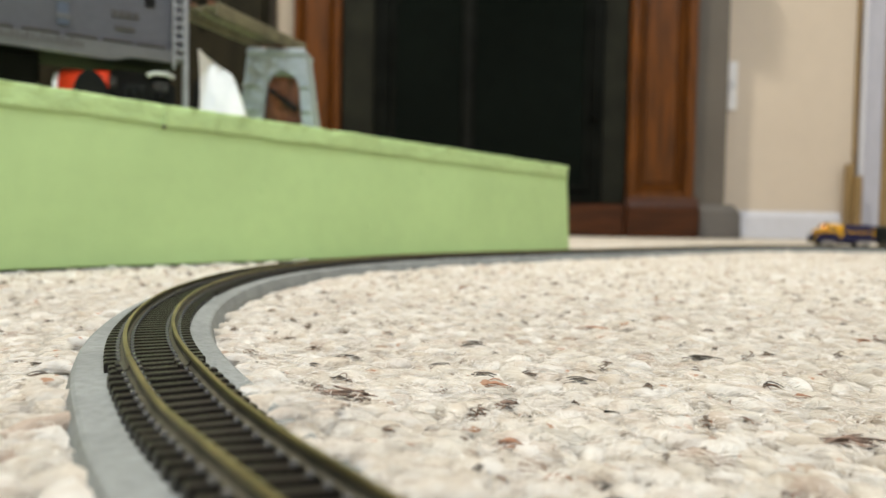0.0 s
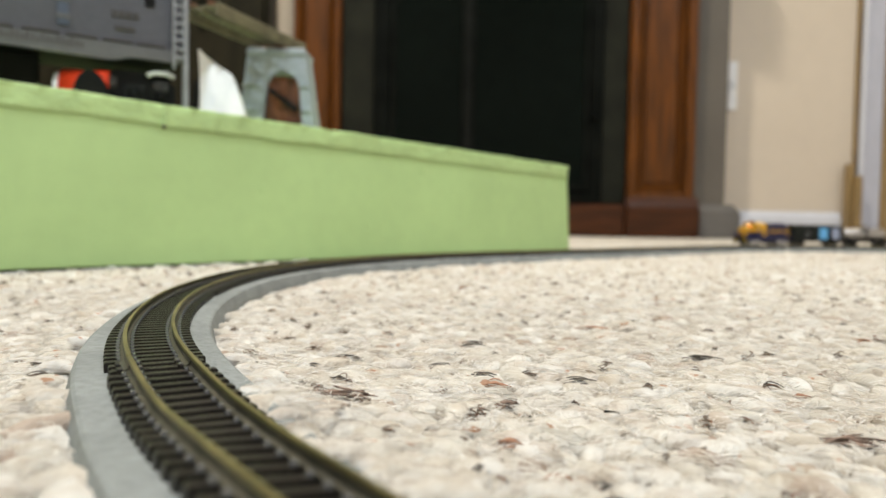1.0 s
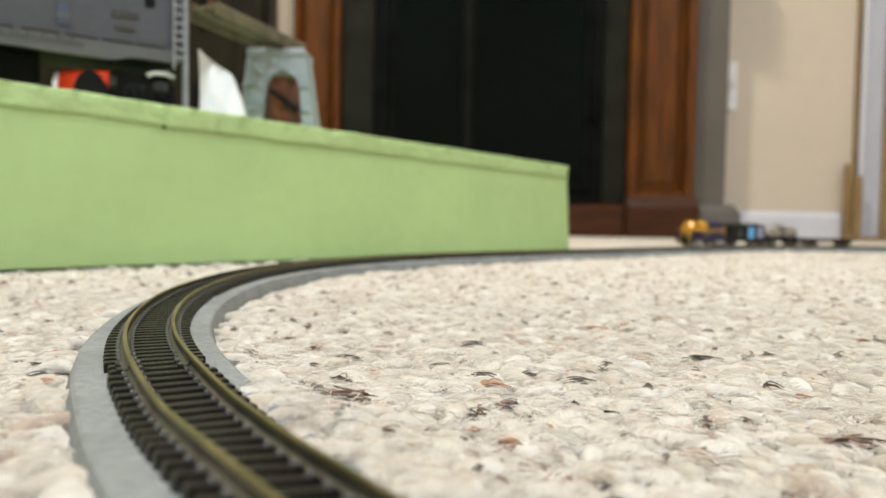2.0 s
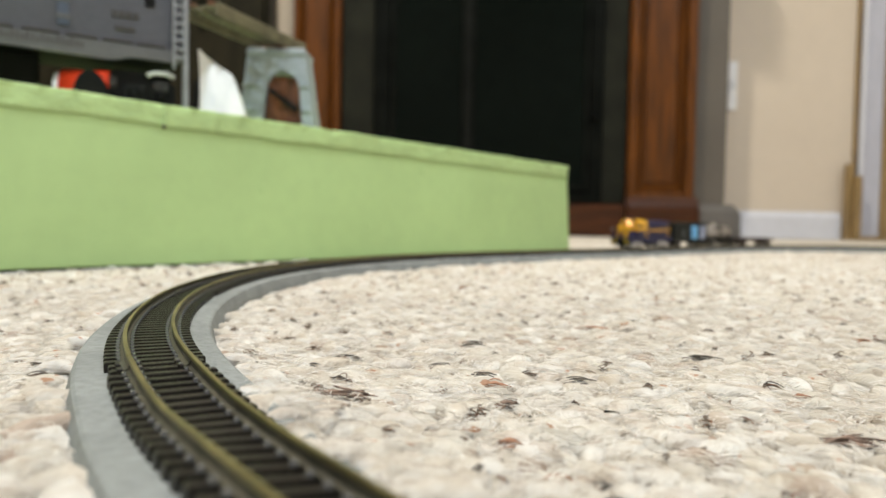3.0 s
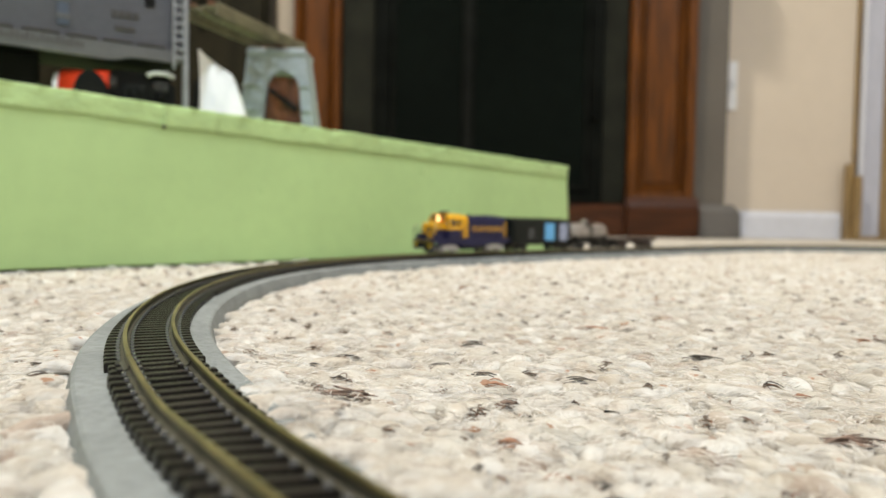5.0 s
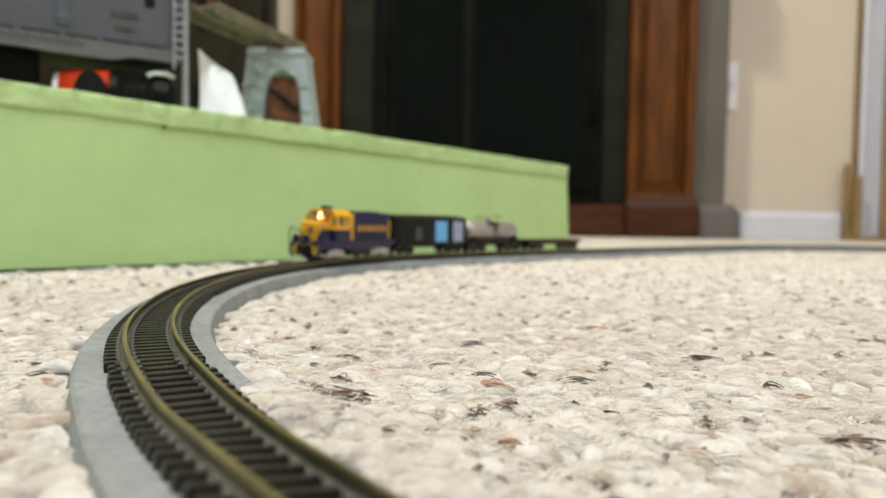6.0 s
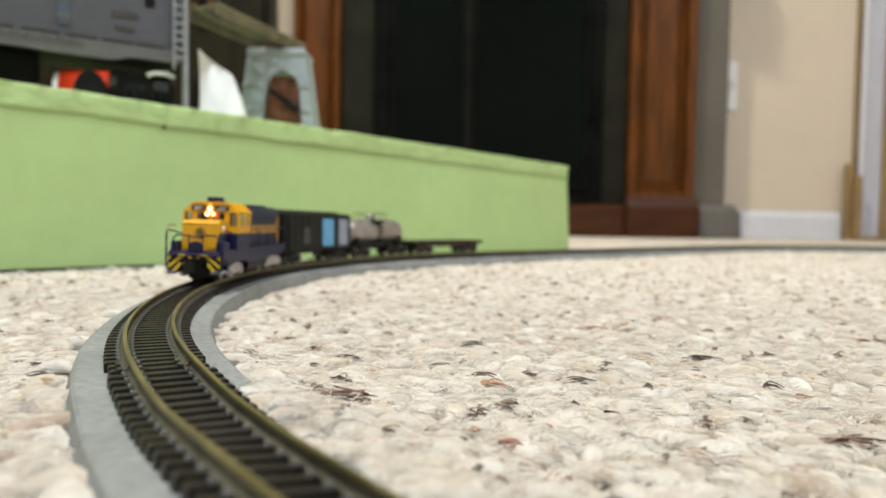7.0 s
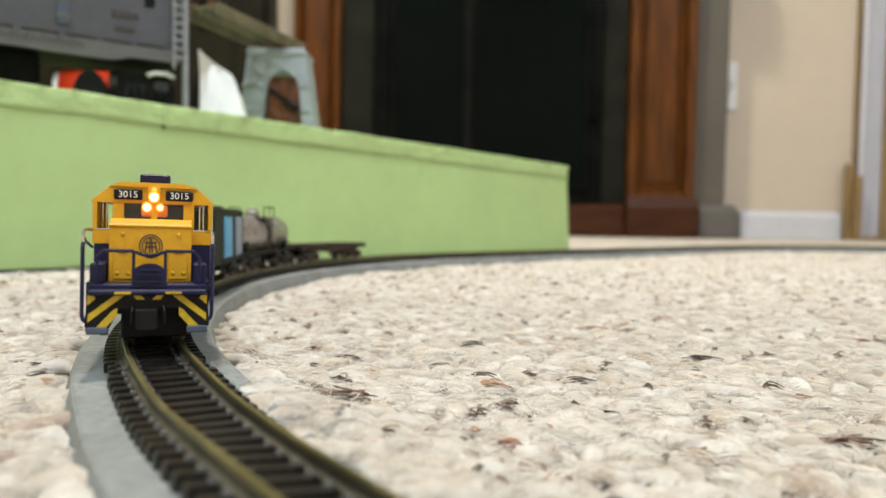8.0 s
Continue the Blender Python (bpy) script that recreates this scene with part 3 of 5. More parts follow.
def tape(u0, u1, drop, seed, proud):
    """A strip of tape folded over the platform's top edge, wrinkled along its length."""
    bm = bmesh.new()
    n = int((u1 - u0) / 0.0025)
    grid = []
    for i in range(n + 1):
        u = u0 + (u1 - u0) * i / n
        col = []
        lip = drop + 0.0008 * noise.noise((u * 30, seed, 0)) + 0.0004 * noise.noise((u * 150, seed, 3))
        for j, f in enumerate((0, 0.05, 0.3, 0.6, 0.85, 1.0)):
            w = noise.noise((u * 50 + f * 3.4, f * 0.8, seed)) * 0.0026 + noise.noise((u * 120 + f * 7, f, seed + 7)) * 0.0012
            w += max(0, 1 - abs(noise.noise((u * 55 + f * 3.5, f * 0.4, seed + 3))) * 6) * 0.0018
            col.append(bm.verts.new((u, -proud - max(-0.0002, w) * (0.3 + 0.7 * (1 - f)), BOARD_TOP - lip * f + (0.0007 * noise.noise((u * 38, 5, seed)) if f < 0.1 else 0))))
        for v, dz in ((0.004, 0.0006), (0.03, 0.0003)):
            col.insert(0, bm.verts.new((u, v, BOARD_TOP - 0.001 + dz + 0.0010 + 0.0008 * noise.noise((u * 45, v * 60, seed)))))
        grid.append(col)
    for a, b in zip(grid, grid[1:]):
        for j in range(len(a) - 1):
            bm.faces.new((a[j], a[j + 1], b[j + 1], b[j]))
    ob = smooth(part("tape_strip", bm, m_tape, plat, "wrinkled green tape"))
    so = ob.modifiers.new("thickness", "SOLIDIFY")
    so.thickness, so.offset = 0.0009, 0
    return ob


tape(-0.55, 0.094, 0.0125, 1.0, 0.0009)
tape(0.088, 0.5900, 0.0130, 9.0, 0.0015)
for z, r in ((0.0945, 0.0010), (0.0868, 0.0013)):
    smooth(part("tear", cyl((0.0895, -0.0022, z), "y", r, 0.0012, 10, bevel=0.0003), m_darkline, plat, "dark tear in the tape"))
for u, z, r in ((0.165, 0.052, 0.003), (0.335, 0.078, 0.004), (0.268, 0.028, 0.0018)):
    dent = bmesh.new()
    bmesh.ops.create_uvsphere(dent, u_segments=14, v_segments=8, radius=r)
    for v in dent.verts:
        v.co = Vector((u + v.co.x, v.co.y * 0.12, z + v.co.z * 1.3))
    smooth(part("paint_blob", dent, m_green, plat))

# ---- things on the platform ----
# large grey toy freight car
RC = pose(-0.1863, 0.5042, BOARD_TOP + 0.002, 0, 0, 33.8)
reef = thing("toy_freight_car", "large dark grey plastic toy freight car with silver ladder", "toy train car", RC)
LEN, WID, Z0, Z1 = 0.250, 0.062, 0.0365, 0.120
part("body", box((-LEN, 0.0015, Z0 + 0.004), (0, WID, Z1), 0.0012), m_grey_car, reef)
part("roof", extrude_poly([(-0.002, Z1), (WID + 0.002, Z1), (WID + 0.001, Z1 + 0.004), (WID / 2, Z1 + 0.009), (-0.001, Z1 + 0.004)], -LEN - 0.003, 0.003, "x"), m_grey_car, reef)
part("side_sill", extrude_poly([(-LEN, Z0 + 0.001), (-0.049, Z0 - 0.003), (-0.044, Z0 - 0.0024), (-0.035, Z0 + 0.0005), (0, Z0 + 0.0005), (0, Z0 + 0.0085), (-LEN, Z0 + 0.0085)], -0.0012, 0.002, "y"), m_grey_sill, reef, "lighter grey side sill")
for x0, x1 in ((-0.013, -0.031), (-0.034, -0.052), (-0.056, -0.074), (-0.078, -0.099), (-0.104, -0.125), (-0.13, -0.16)):
    part("batten", box((x1, -0.0010, Z0 + 0.0095), (x0, 0.002, Z0 + 0.0112), 0.0003), m_darkline, reef)
part("placard", box((-0.0795, 0.0002, Z0 + 0.016), (-0.0725, 0.002, Z0 + 0.052), 0.0003), m_bluegrey, reef, "blue-grey placard")
for i in range(3):
    part("stripe", box((-0.0802, -0.0004, Z0 + 0.020 + i * 0.011), (-0.0718, 0.001, Z0 + 0.023 + i * 0.011), 0.0002), m_grey_sill, reef)
for j, (a, b, z) in enumerate(((-0.0470, -0.0435, 0.0265), (-0.0425, -0.039, 0.0265), (-0.0380, -0.0345, 0.0265), (-0.0335, -0.030, 0.0265), (-0.045, -0.032, 0.0180))):
    part("marking", box((a, 0.0004, Z0 + z), (b, 0.002, Z0 + z + (0.0045 if j < 4 else 0.0028)), 0.0002), m_darkline, reef)
for i in range(22):
    part("sill_marking", box((-0.066 - i * 0.0028, -0.0016, Z0 + 0.0022), (-0.0648 - i * 0.0028, -0.0008, Z0 + 0.0060 + 0.001 * (i % 3)), 0), m_darkline, reef)
part("hatch", box((-0.0260, -0.0003, Z0 + 0.037), (-0.0198, 0.002, Z0 + 0.056), 0.0004), m_dullblack, reef, "black square hatch")
lad = part("ladder", tube([(-0.0075, -0.0022, Z0 - 0.004), (-0.0075, -0.0022, Z1)], 0.0009), m_ladder, reef, "silver ladder")
part("stringer", tube([(0.0005, -0.0022, Z0 - 0.030), (0.0005, -0.0022, Z1)], 0.0013), m_ladder, lad)
for i in range(14):
    part("rung", tube([(-0.0078, -0.0030, Z0 + 0.004 + i * 0.006), (0.001, -0.0030, Z0 + 0.004 + i * 0.006)], 0.0009, n=6), m_ladder, lad)
part("end_post", box((-0.001, -0.001, Z0 - 0.031), (0.0030, 0.003, Z1), 0.0008), m_ladder, reef)
for cx in (-0.032, -0.205):
    tr = part("truck", box((cx - 0.024, 0.012, 0.006), (cx + 0.026, 0.050, 0.030), 0.003), m_dullblack, reef, "black truck")
    part("side_frame", extrude_poly([(cx - 0.026, 0.010), (cx - 0.016, 0.006), (cx + 0.016, 0.006), (cx + 0.027, 0.010), (cx + 0.027, 0.022), (cx + 0.012, 0.029), (cx - 0.012, 0.029), (cx - 0.026, 0.022)], 0.006, 0.012, "y"), m_dullblack, tr)
    for wx in (cx - 0.016, cx + 0.017):
        smooth(part("wheel", cyl((wx, 0.016, 0.0125), "y", 0.0125, 0.006, 24, bevel=0.001), m_dullblack, tr))
        smooth(part("axle_cap", cyl((wx, 0.005, 0.013), "y", 0.0035, 0.004, 12, bevel=0.0008), m_dullblack, tr))
        part("pedestal", box((wx - 0.0050, 0.0035, 0.0160), (wx + 0.0050, 0.0062, 0.0235), 0.0012), m_gloss_black, tr)
    for sx in (cx - 0.005, cx, cx + 0.005):
        smooth(part("coil_spring", tube([(sx + 0.0016 * math.cos(a), 0.0048 + 0.0016 * math.sin(a), 0.0085 + a * 0.00034) for a in [i * 0.7 for i in range(46)]], 0.0005, n=5), m_gloss_black, tr))
    # White bar shaped as the glint on the truck; no such part.
    smooth(part("spring_cover", tube([(cx + 0.008, 0.0040, 0.0268), (cx + 0.013, 0.0034, 0.0290), (cx + 0.021, 0.0034, 0.0292), (cx + 0.026, 0.0042, 0.0275)], 0.0015, n=10), m_whiteplastic, tr, "white bar standing in for a glint on the truck"))
part("underframe", box((-LEN + 0.002, 0.0022, Z0 - 0.0005), (-0.002, WID - 0.001, Z0 + 0.0038), 0.0006), m_dullblack, reef, "dull black underframe")

# Block added to keep the space under the car black and hide the wall.
part("equipment_box", box((-0.235, 0.020, 0.004), (-0.088, 0.050, 0.0355), 0.002), m_dullblack, reef, "black block added to fill the dark space under the car")

# track under the large car
bt = thing("toy_track", "black toy track under the large freight car", "toy track", RC)
for y in (0.0165, 0.0465):
    part("rail", box((-0.27, y - 0.0015, -0.0012), (0.004, y + 0.0015, -0.0001), 0.0003), m_steel, bt)
part("track_base", box((-0.27, 0.006, -0.0021), (0.004, 0.056, -0.0013)), m_dullblack, bt)

# orange toy under the car
toy = thing("toy_engine", "small orange-red toy engine with a white stripe", "toy", pose(-0.2455, 0.4780, BOARD_TOP + 0.0021, 0, 0, 10))


def half_barrel(x0, x1, r, h, material, name, label=""):
    o = [(-r, 0)] + [(-r * math.cos(a), h * math.sin(a) ** 0.6) for a in [math.pi * i / 14 for i in range(1, 14)]] + [(r, 0)]
    return smooth(part(name, extrude_poly(o, x0, x1, "x"), material, toy, label))


half_barrel(-0.0150, -0.0115, 0.0120, 0.0240, m_whiteplastic, "stripe", "white stripe")
half_barrel(-0.0114, 0.0172, 0.0125, 0.0262, m_red, "body")
arch = [(0.0090 + 0.0108 * math.cos(a), 0.004 + 0.0200 * math.sin(a)) for a in [math.pi * i / 14 for i in range(15)]]
part("wheel_arch", extrude_poly(arch + [(-0.0018, 0.0), (0.0198, 0.0)], -0.0150, -0.006, "y"), m_dullblack, toy, "black wheel arch")

# white plow-like blade
blade = thing("toy_plow", "white curved plastic toy plow blade with a black frame", "toy plow", Matrix.Translation((0, 0.518, BOARD_TOP)) @ Matrix.Rotation(radians(-17), 4, "X") @ Matrix.Translation((0, -0.518, 0)))
o = [(-0.1880, 0.0610), (-0.1790, 0.0530), (-0.1710, 0.0465), (-0.1675, 0.0435), (-0.1605, 0.0400), (-0.1540, 0.0250), (-0.1455, 0.0010), (-0.1810, 0.0010), (-0.1825, 0.0250), (-0.1845, 0.0420)]
bm = extrude_poly(o, 0.518, 0.528, "y")
bmesh.ops.bevel(bm, geom=[e for e in bm.edges], offset=0.0007, segments=2, affect="EDGES", profile=0.5)
part("blade", bm, m_whiteblade, blade)
part("frame", box((-0.1885, 0.520, 0.0005), (-0.1850, 0.534, 0.036), 0.0008), m_dullblack, blade, "black frame")
part("foot", box((-0.186, 0.514, 0.0001), (-0.142, 0.536, 0.0022), 0.0005), m_rust, blade, "brown foot plate")

# model bridge on a stone pier
br = thing("model_bridge", "tan model bridge deck on a grey cast stone pier", "model bridge", pose(0, 0, BOARD_TOP))
arch = [(-0.1360 + 0.0140 * math.cos(a), 0.037 + 0.0165 * math.sin(a)) for a in [math.pi * i / 12 for i in range(13)]]
o = [(-0.1085, 0.0), (-0.1175, 0.067), (-0.1655, 0.067), (-0.1735, 0.0), (-0.1545, 0.0)] + arch[::-1] + [(-0.1190, 0.0)]
pier = part("pier", extrude_poly(o, 0.590, 0.622, "y"), m_stone, br, "grey cast stone pier with an arch")
for z, k in ((0.020, 0.0024), (0.040, 0.0048)):
    for a, b in ((-0.1735 + k, -0.1550 + k * 0.3), (-0.1190 - k * 0.3, -0.1085 - k)):
        part("course", box((a - 0.0008, 0.5880, z), (b, 0.591, z + 0.0022), 0.0005), m_stone, pier)
part("cap", box((-0.1660, 0.588, 0.066), (-0.1170, 0.624, 0.072), 0.0012), m_stone, pier)
dk = pose(-0.1410, 0.604, 0.0726, 0, 0, 71)          # local -x runs to the near end
deck = part("deck", box((-0.106, -0.0020, 0.003), (0.016, 0.0020, 0.0055), 0.0006), m_olive, br, "tan open bridge deck", dk)
for y in (-0.0150, 0.0135):
    part("girder", box((-0.106, y, 0.0), (0.016, y + 0.0015, 0.0095), 0.0004), m_olive, deck)
for i in range(14):
    part("tie", box((-0.104 + i * 0.0088, -0.0155, 0.0056), (-0.1000 + i * 0.0088, 0.0155, 0.0085), 0.0005), m_olive, deck)
for y in (-0.008, 0.007):
    part("rail", box((-0.106, y, 0.0086), (0.016, y + 0.0012, 0.0110), 0.0003), m_rust, deck)
for i in range(3):
    part("bearing", box((-0.010 + i * 0.008, -0.012, -0.0006), (-0.006 + i * 0.008, 0.012, 0.0029), 0.0006), m_rust, deck)
bent = thing("trestle_bent", "rust-brown plastic trestle bent in the arch of the stone pier", "trestle", pose(0, 0, BOARD_TOP))
part("panel", box((-0.1533, 0.5960, 0.0), (-0.1202, 0.6000, 0.0500), 0.0015), m_rust, bent)
for x, h in ((-0.1470, 0.038), (-0.1360, 0.050), (-0.1250, 0.038)):
    part("post", box((x - 0.0018, 0.5936, 0.0), (x + 0.0018, 0.5959, h), 0.0008), m_rust, bent)
part("brace", box((-0.0145, -0.0010, -0.0020), (0.0145, 0.0012, 0.0022), 0.0006), m_blackp, bent, "dark diagonal brace", pose(-0.1360, 0.5925, 0.030, 0, 36, 0))
part("sill_beam", box((-0.1510, 0.5915, 0.008), (-0.1215, 0.5935, 0.0115), 0.0006), m_blackp, bent, "dark beam")


# ---- track ----
bed = thing("roadbed", "grey foam roadbed strip under the model track", "roadbed")
for side in (-1, 1):
    half = [(0.00004, -0.0090), (0.0142, -0.0090), (0.0138, -0.0070), (0.0128, -0.0041), (0.0122, -0.0037), (0.00004, -0.0037)]
    part("foam_half", sweep(bmesh.new(), [(side * a, b) for a, b in half], -0.135, 1.85, 0.006), m_foam, bed)
RAIL_HEAD = [(-0.00034, -0.00058), (0.00034, -0.00058), (0.00036, -0.00012), (0.00028, 0.0), (-0.00028, 0.0), (-0.00036, -0.00012)]
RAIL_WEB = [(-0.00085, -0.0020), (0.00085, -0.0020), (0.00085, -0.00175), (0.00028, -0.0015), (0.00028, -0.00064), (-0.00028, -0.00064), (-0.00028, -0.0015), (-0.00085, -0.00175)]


def tie_mesh():
    """One moulded tie with its four spike heads."""
    me = bpy.data.meshes.new("tie")
    bm = bmesh.new()
    o = [(-0.0080, -0.0038), (0.0080, -0.0038), (0.0080, -0.0022), (0.0078, -0.0020), (-0.0078, -0.0020), (-0.0080, -0.0022)]
    extrude_poly(o, -0.00090, 0.00090, "x", bm)
    for y in (-0.0045, 0.0045):
        for d in (-0.00125, 0.00125):
            box((-0.00036, y + d - 0.00030, -0.0020), (0.00036, y + d + 0.00030, -0.00152), 0, bm)
    bmesh.ops.recalc_face_normals(bm, faces=bm.faces)
    bm.faces.ensure_lookup_table()
    for f in bm.faces[8:]:
        f.material_index = 1
    bm.to_mesh(me)
    bm.free()
    me.materials.append(m_tie)
    me.materials.append(m_spike)
    return me


TIE = tie_mesh()
SECTION = 0.124
rnd = random.Random(4)
for k in range(-1, 14):
    s0, s1 = k * SECTION + 0.0002, (k + 1) * SECTION - 0.0002
    sec = thing("track_section", "nickel rails on black plastic ties, on grey foam", "model track", group="sections of the model track")
    for y in (-0.0045, 0.0045):
        rail = part("rail", sweep(bmesh.new(), [(y + a, b) for a, b in RAIL_HEAD], s0, s1, 0.004), m_rail, sec, "nickel rail head")
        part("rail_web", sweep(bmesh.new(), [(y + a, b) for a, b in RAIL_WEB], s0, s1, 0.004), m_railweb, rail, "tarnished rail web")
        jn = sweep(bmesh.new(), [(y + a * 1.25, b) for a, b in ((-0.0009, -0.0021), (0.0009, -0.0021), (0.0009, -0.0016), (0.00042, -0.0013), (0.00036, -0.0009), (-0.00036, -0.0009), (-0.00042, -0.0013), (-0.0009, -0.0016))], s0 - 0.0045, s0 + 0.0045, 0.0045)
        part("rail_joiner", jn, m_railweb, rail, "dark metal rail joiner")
    web = bmesh.new()
    for y in (-0.0045, 0.0045):
        sweep(web, [(y - 0.0007, -0.0030), (y + 0.0007, -0.0030), (y + 0.0007, -0.00215), (y - 0.0007, -0.00215)], s0 + 0.004, s1 - 0.004, 0.008)
    part("tie_web", web, m_tie, sec)
    n = 32
    for i in range(n):
        s = k * SECTION + (i + 0.5) * SECTION / n
        p, a = on_track(s)
        short = 0.93 if i in (0, n - 1) else 1.0
        if i in (0, n - 1):
            for y in (-0.0045, 0.0045):
                blk = part("joint_block", box((-0.0009, y - 0.0020, -0.0036), (0.0009, y + 0.0020, -0.0016), 0.0002), m_tie, sec)
                blk.matrix_basis = Matrix.Translation(p) @ Matrix.Rotation(a, 4, "Z") @ Matrix.Rotation(float(np.interp(s, TS, TB)), 4, "X")
        t = new("tie", TIE)
        t.parent = sec
        t.matrix_basis = Matrix.Translation(p) @ Matrix.Rotation(a + rnd.uniform(-0.012, 0.012), 4, "Z") @ Matrix.Rotation(float(np.interp(s, TS, TB)), 4, "X") @ Matrix.Diagonal((1, short, 1, 1))

# ---- train ----
MM = 0.001
SPEED, HEAD_END = 0.13325, 0.01774      # metres a second, and the headlight's place on the track at the end
WHEEL_R = 0.0030
vehicles = []                            # (thing, place behind the headlight, half truck spacing, shift to its side, lean in degrees), tuned to fit the camera's view
trucks = []                              # (truck, vehicle index, place along the vehicle)
wheels = []                              # (wheelset, home pose)


def mbox(x0, x1, y0, y1, z0, z1, bevel=0.0, bm=None, seg=1):
    return box((x0 * MM, y0 * MM, z0 * MM), (x1 * MM, y1 * MM, z1 * MM), bevel * MM, bm, None, seg)


def mpoly(outline, lo, hi, axis, bm=None):
    return extrude_poly([(a * MM, b * MM) for a, b in outline], lo * MM, hi * MM, axis, bm)


def mtube(pts, r, n=7):
    return tube([(a * MM, b * MM, c * MM) for a, b, c in pts], r * MM, n=n)


def truck(parent, index, x, material, base, frame_h=1.0, out=0.0):
    """A two-axle truck with side frames and turning wheelsets."""
    t = part("truck", mbox(-3.0, 3.0, -3.4, 3.4, 2.4, 5.6, 0.4), m_blackp, parent)
    t.matrix_basis = Matrix.Translation((x * MM, 0, 0))
    h = base + 2.6
    for side in (-1, 1):
        y0, y1 = (5.0 + out, 6.4 + out) if side > 0 else (-6.4 - out, -5.0 - out)
        o = [(-h, 2.2), (-h + 1.2, 1.5), (-base + 1.6, 1.5), (-base + 2.8, 2.4), (base - 2.8, 2.4), (base - 1.6, 1.5), (h - 1.2, 1.5), (h, 2.2), (h, 4.4 * frame_h), (base - 1.5, 5.4 * frame_h), (1.6, 5.6 * frame_h), (-1.6, 5.6 * frame_h), (-base + 1.5, 5.4 * frame_h), (-h, 4.4 * frame_h)]
        sf = part("side_frame", mpoly(o, y0, y1, "y"), material, t)
        for bx in (-base, base):
            smooth(part("journal_box", cyl((bx * MM, side * (6.6 + out) * MM, 3.0 * MM), "y", 1.1 * MM, 0.9 * MM, 12, bevel=0.2 * MM), material, t))
        part("spring_pack", mbox(-1.1, 1.1, side * (6.3 + out) - 0.5, side * (6.3 + out) + 0.5, 2.6, 4.4, 0.2), material, t)
    for bx in (-base, base):
        bm = bmesh.new()
        for y in (-4.3, 4.3):
            cyl((0, y * MM, 0), "y", WHEEL_R, 1.6 * MM, 20, bm, bevel=0.15 * MM)
            cyl((0, y * 0.80 * MM, 0), "y", WHEEL_R + 0.6 * MM, 0.5 * MM, 20, bm)
        cyl((0, 0, 0), "y", 0.7 * MM, 10.4 * MM, 8, bm)
        for y in (-5.12, 5.12):
            mbox(-1.9, 1.9, y - 0.06, y + 0.06, -0.35, 0.35, 0, bm)
        w = part("wheelset", bm, m_wheel, t, "dull steel wheelset")
        home = Matrix.Translation((bx * MM, 0, WHEEL_R))
        w.matrix_basis = home
        wheels.append((w, home))
    trucks.append((t, index, x * MM))
    return t


def coupler(parent, x, sign):
    c = part("coupler", mbox(min(x, x + sign * 5.0), max(x, x + sign * 5.0), -1.1, 1.1, 4.6, 6.6, 0.3), m_blackp, parent)
    o = [(x + sign * 3.4, -1.8), (x + sign * 6.0, -1.8), (x + sign * 6.4, 0.2), (x + sign * 5.4, 1.4), (x + sign * 3.4, 1.6)]
    part("knuckle", mpoly(o, 4.2, 7.2, "z"), m_blackp, c)


# -- locomotive: front at +x, headlight at x = 29 mm
loco = thing("locomotive", "yellow and navy blue model diesel locomotive with lit headlights", "model locomotive")
vehicles.append((loco, 0.029, 0.0290, 0.0001, -0.7))
part("walkway", mbox(-44, 43.5, -9.6, 9.6, 9.6, 11.0, 0.25), m_navy, loco)
for side in (-1, 1):
    y0, y1 = (8.9, 9.9) if side > 0 else (-9.9, -8.9)
    part("side_sill", mpoly([(-43, 11.2), (43, 11.2), (43, 8.4), (36, 6.6), (17, 6.6), (14, 5.8), (-14, 5.8), (-17, 6.6), (-36, 6.6), (-43, 8.4)], y0, y1, "y"), m_navy, loco)
part("fuel_tank", mpoly([(-8.5, 2.4), (8.5, 2.4), (9.6, 4.0), (9.6, 9.6), (-9.6, 9.6), (-9.6, 4.0)], -12.5, 12.5, "x"), m_blackp, loco)
HOOD = [(-6.6, 11), (6.6, 11), (6.6, 24.4), (5.9, 26.0), (4.2, 27.1), (-4.2, 27.1), (-5.9, 26.0), (-6.6, 24.4)]
hood = part("long_hood", mpoly(HOOD, -41.5, 3.9, "x"), m_navy, loco)
part("hood_front", mpoly([(a * 1.005, b) for a, b in HOOD], 4.0, 13.5, "x"), m_yellow, loco, "yellow hood section")
for side in (-1, 1):
    y0, y1 = (6.55, 6.85) if side > 0 else (-6.85, -6.55)
    for i in range(6):
        part("letter_bar", mbox(-36 + i * 6.2, -32.4 + i * 6.2, side * 6.62 - 0.12, side * 6.62 + 0.12, 16.2, 19.4, 0.05), m_yellow, hood)
    for i in range(8):
        part("hood_door", mbox(-39.5 + i * 5.3, -34.8 + i * 5.3, side * 6.62 - 0.14, side * 6.62 + 0.14, 20.6, 23.4, 0.08), m_navy, hood)
    part("end_stripe", mbox(-41.2, -39.4, y0, y1, 11.4, 23.0, 0.1), m_yellow, hood)
for fx in (-33, -24, -15):
    smooth(part("roof_fan", cyl((fx * MM, 0, 27.4 * MM), "z", 3.0 * MM, 0.9 * MM, 20, bevel=0.2 * MM), m_navy, hood))
part("exhaust_stack", mbox(-6, -2, -1.2, 1.2, 27.0, 28.0, 0.2), m_blackp, hood)

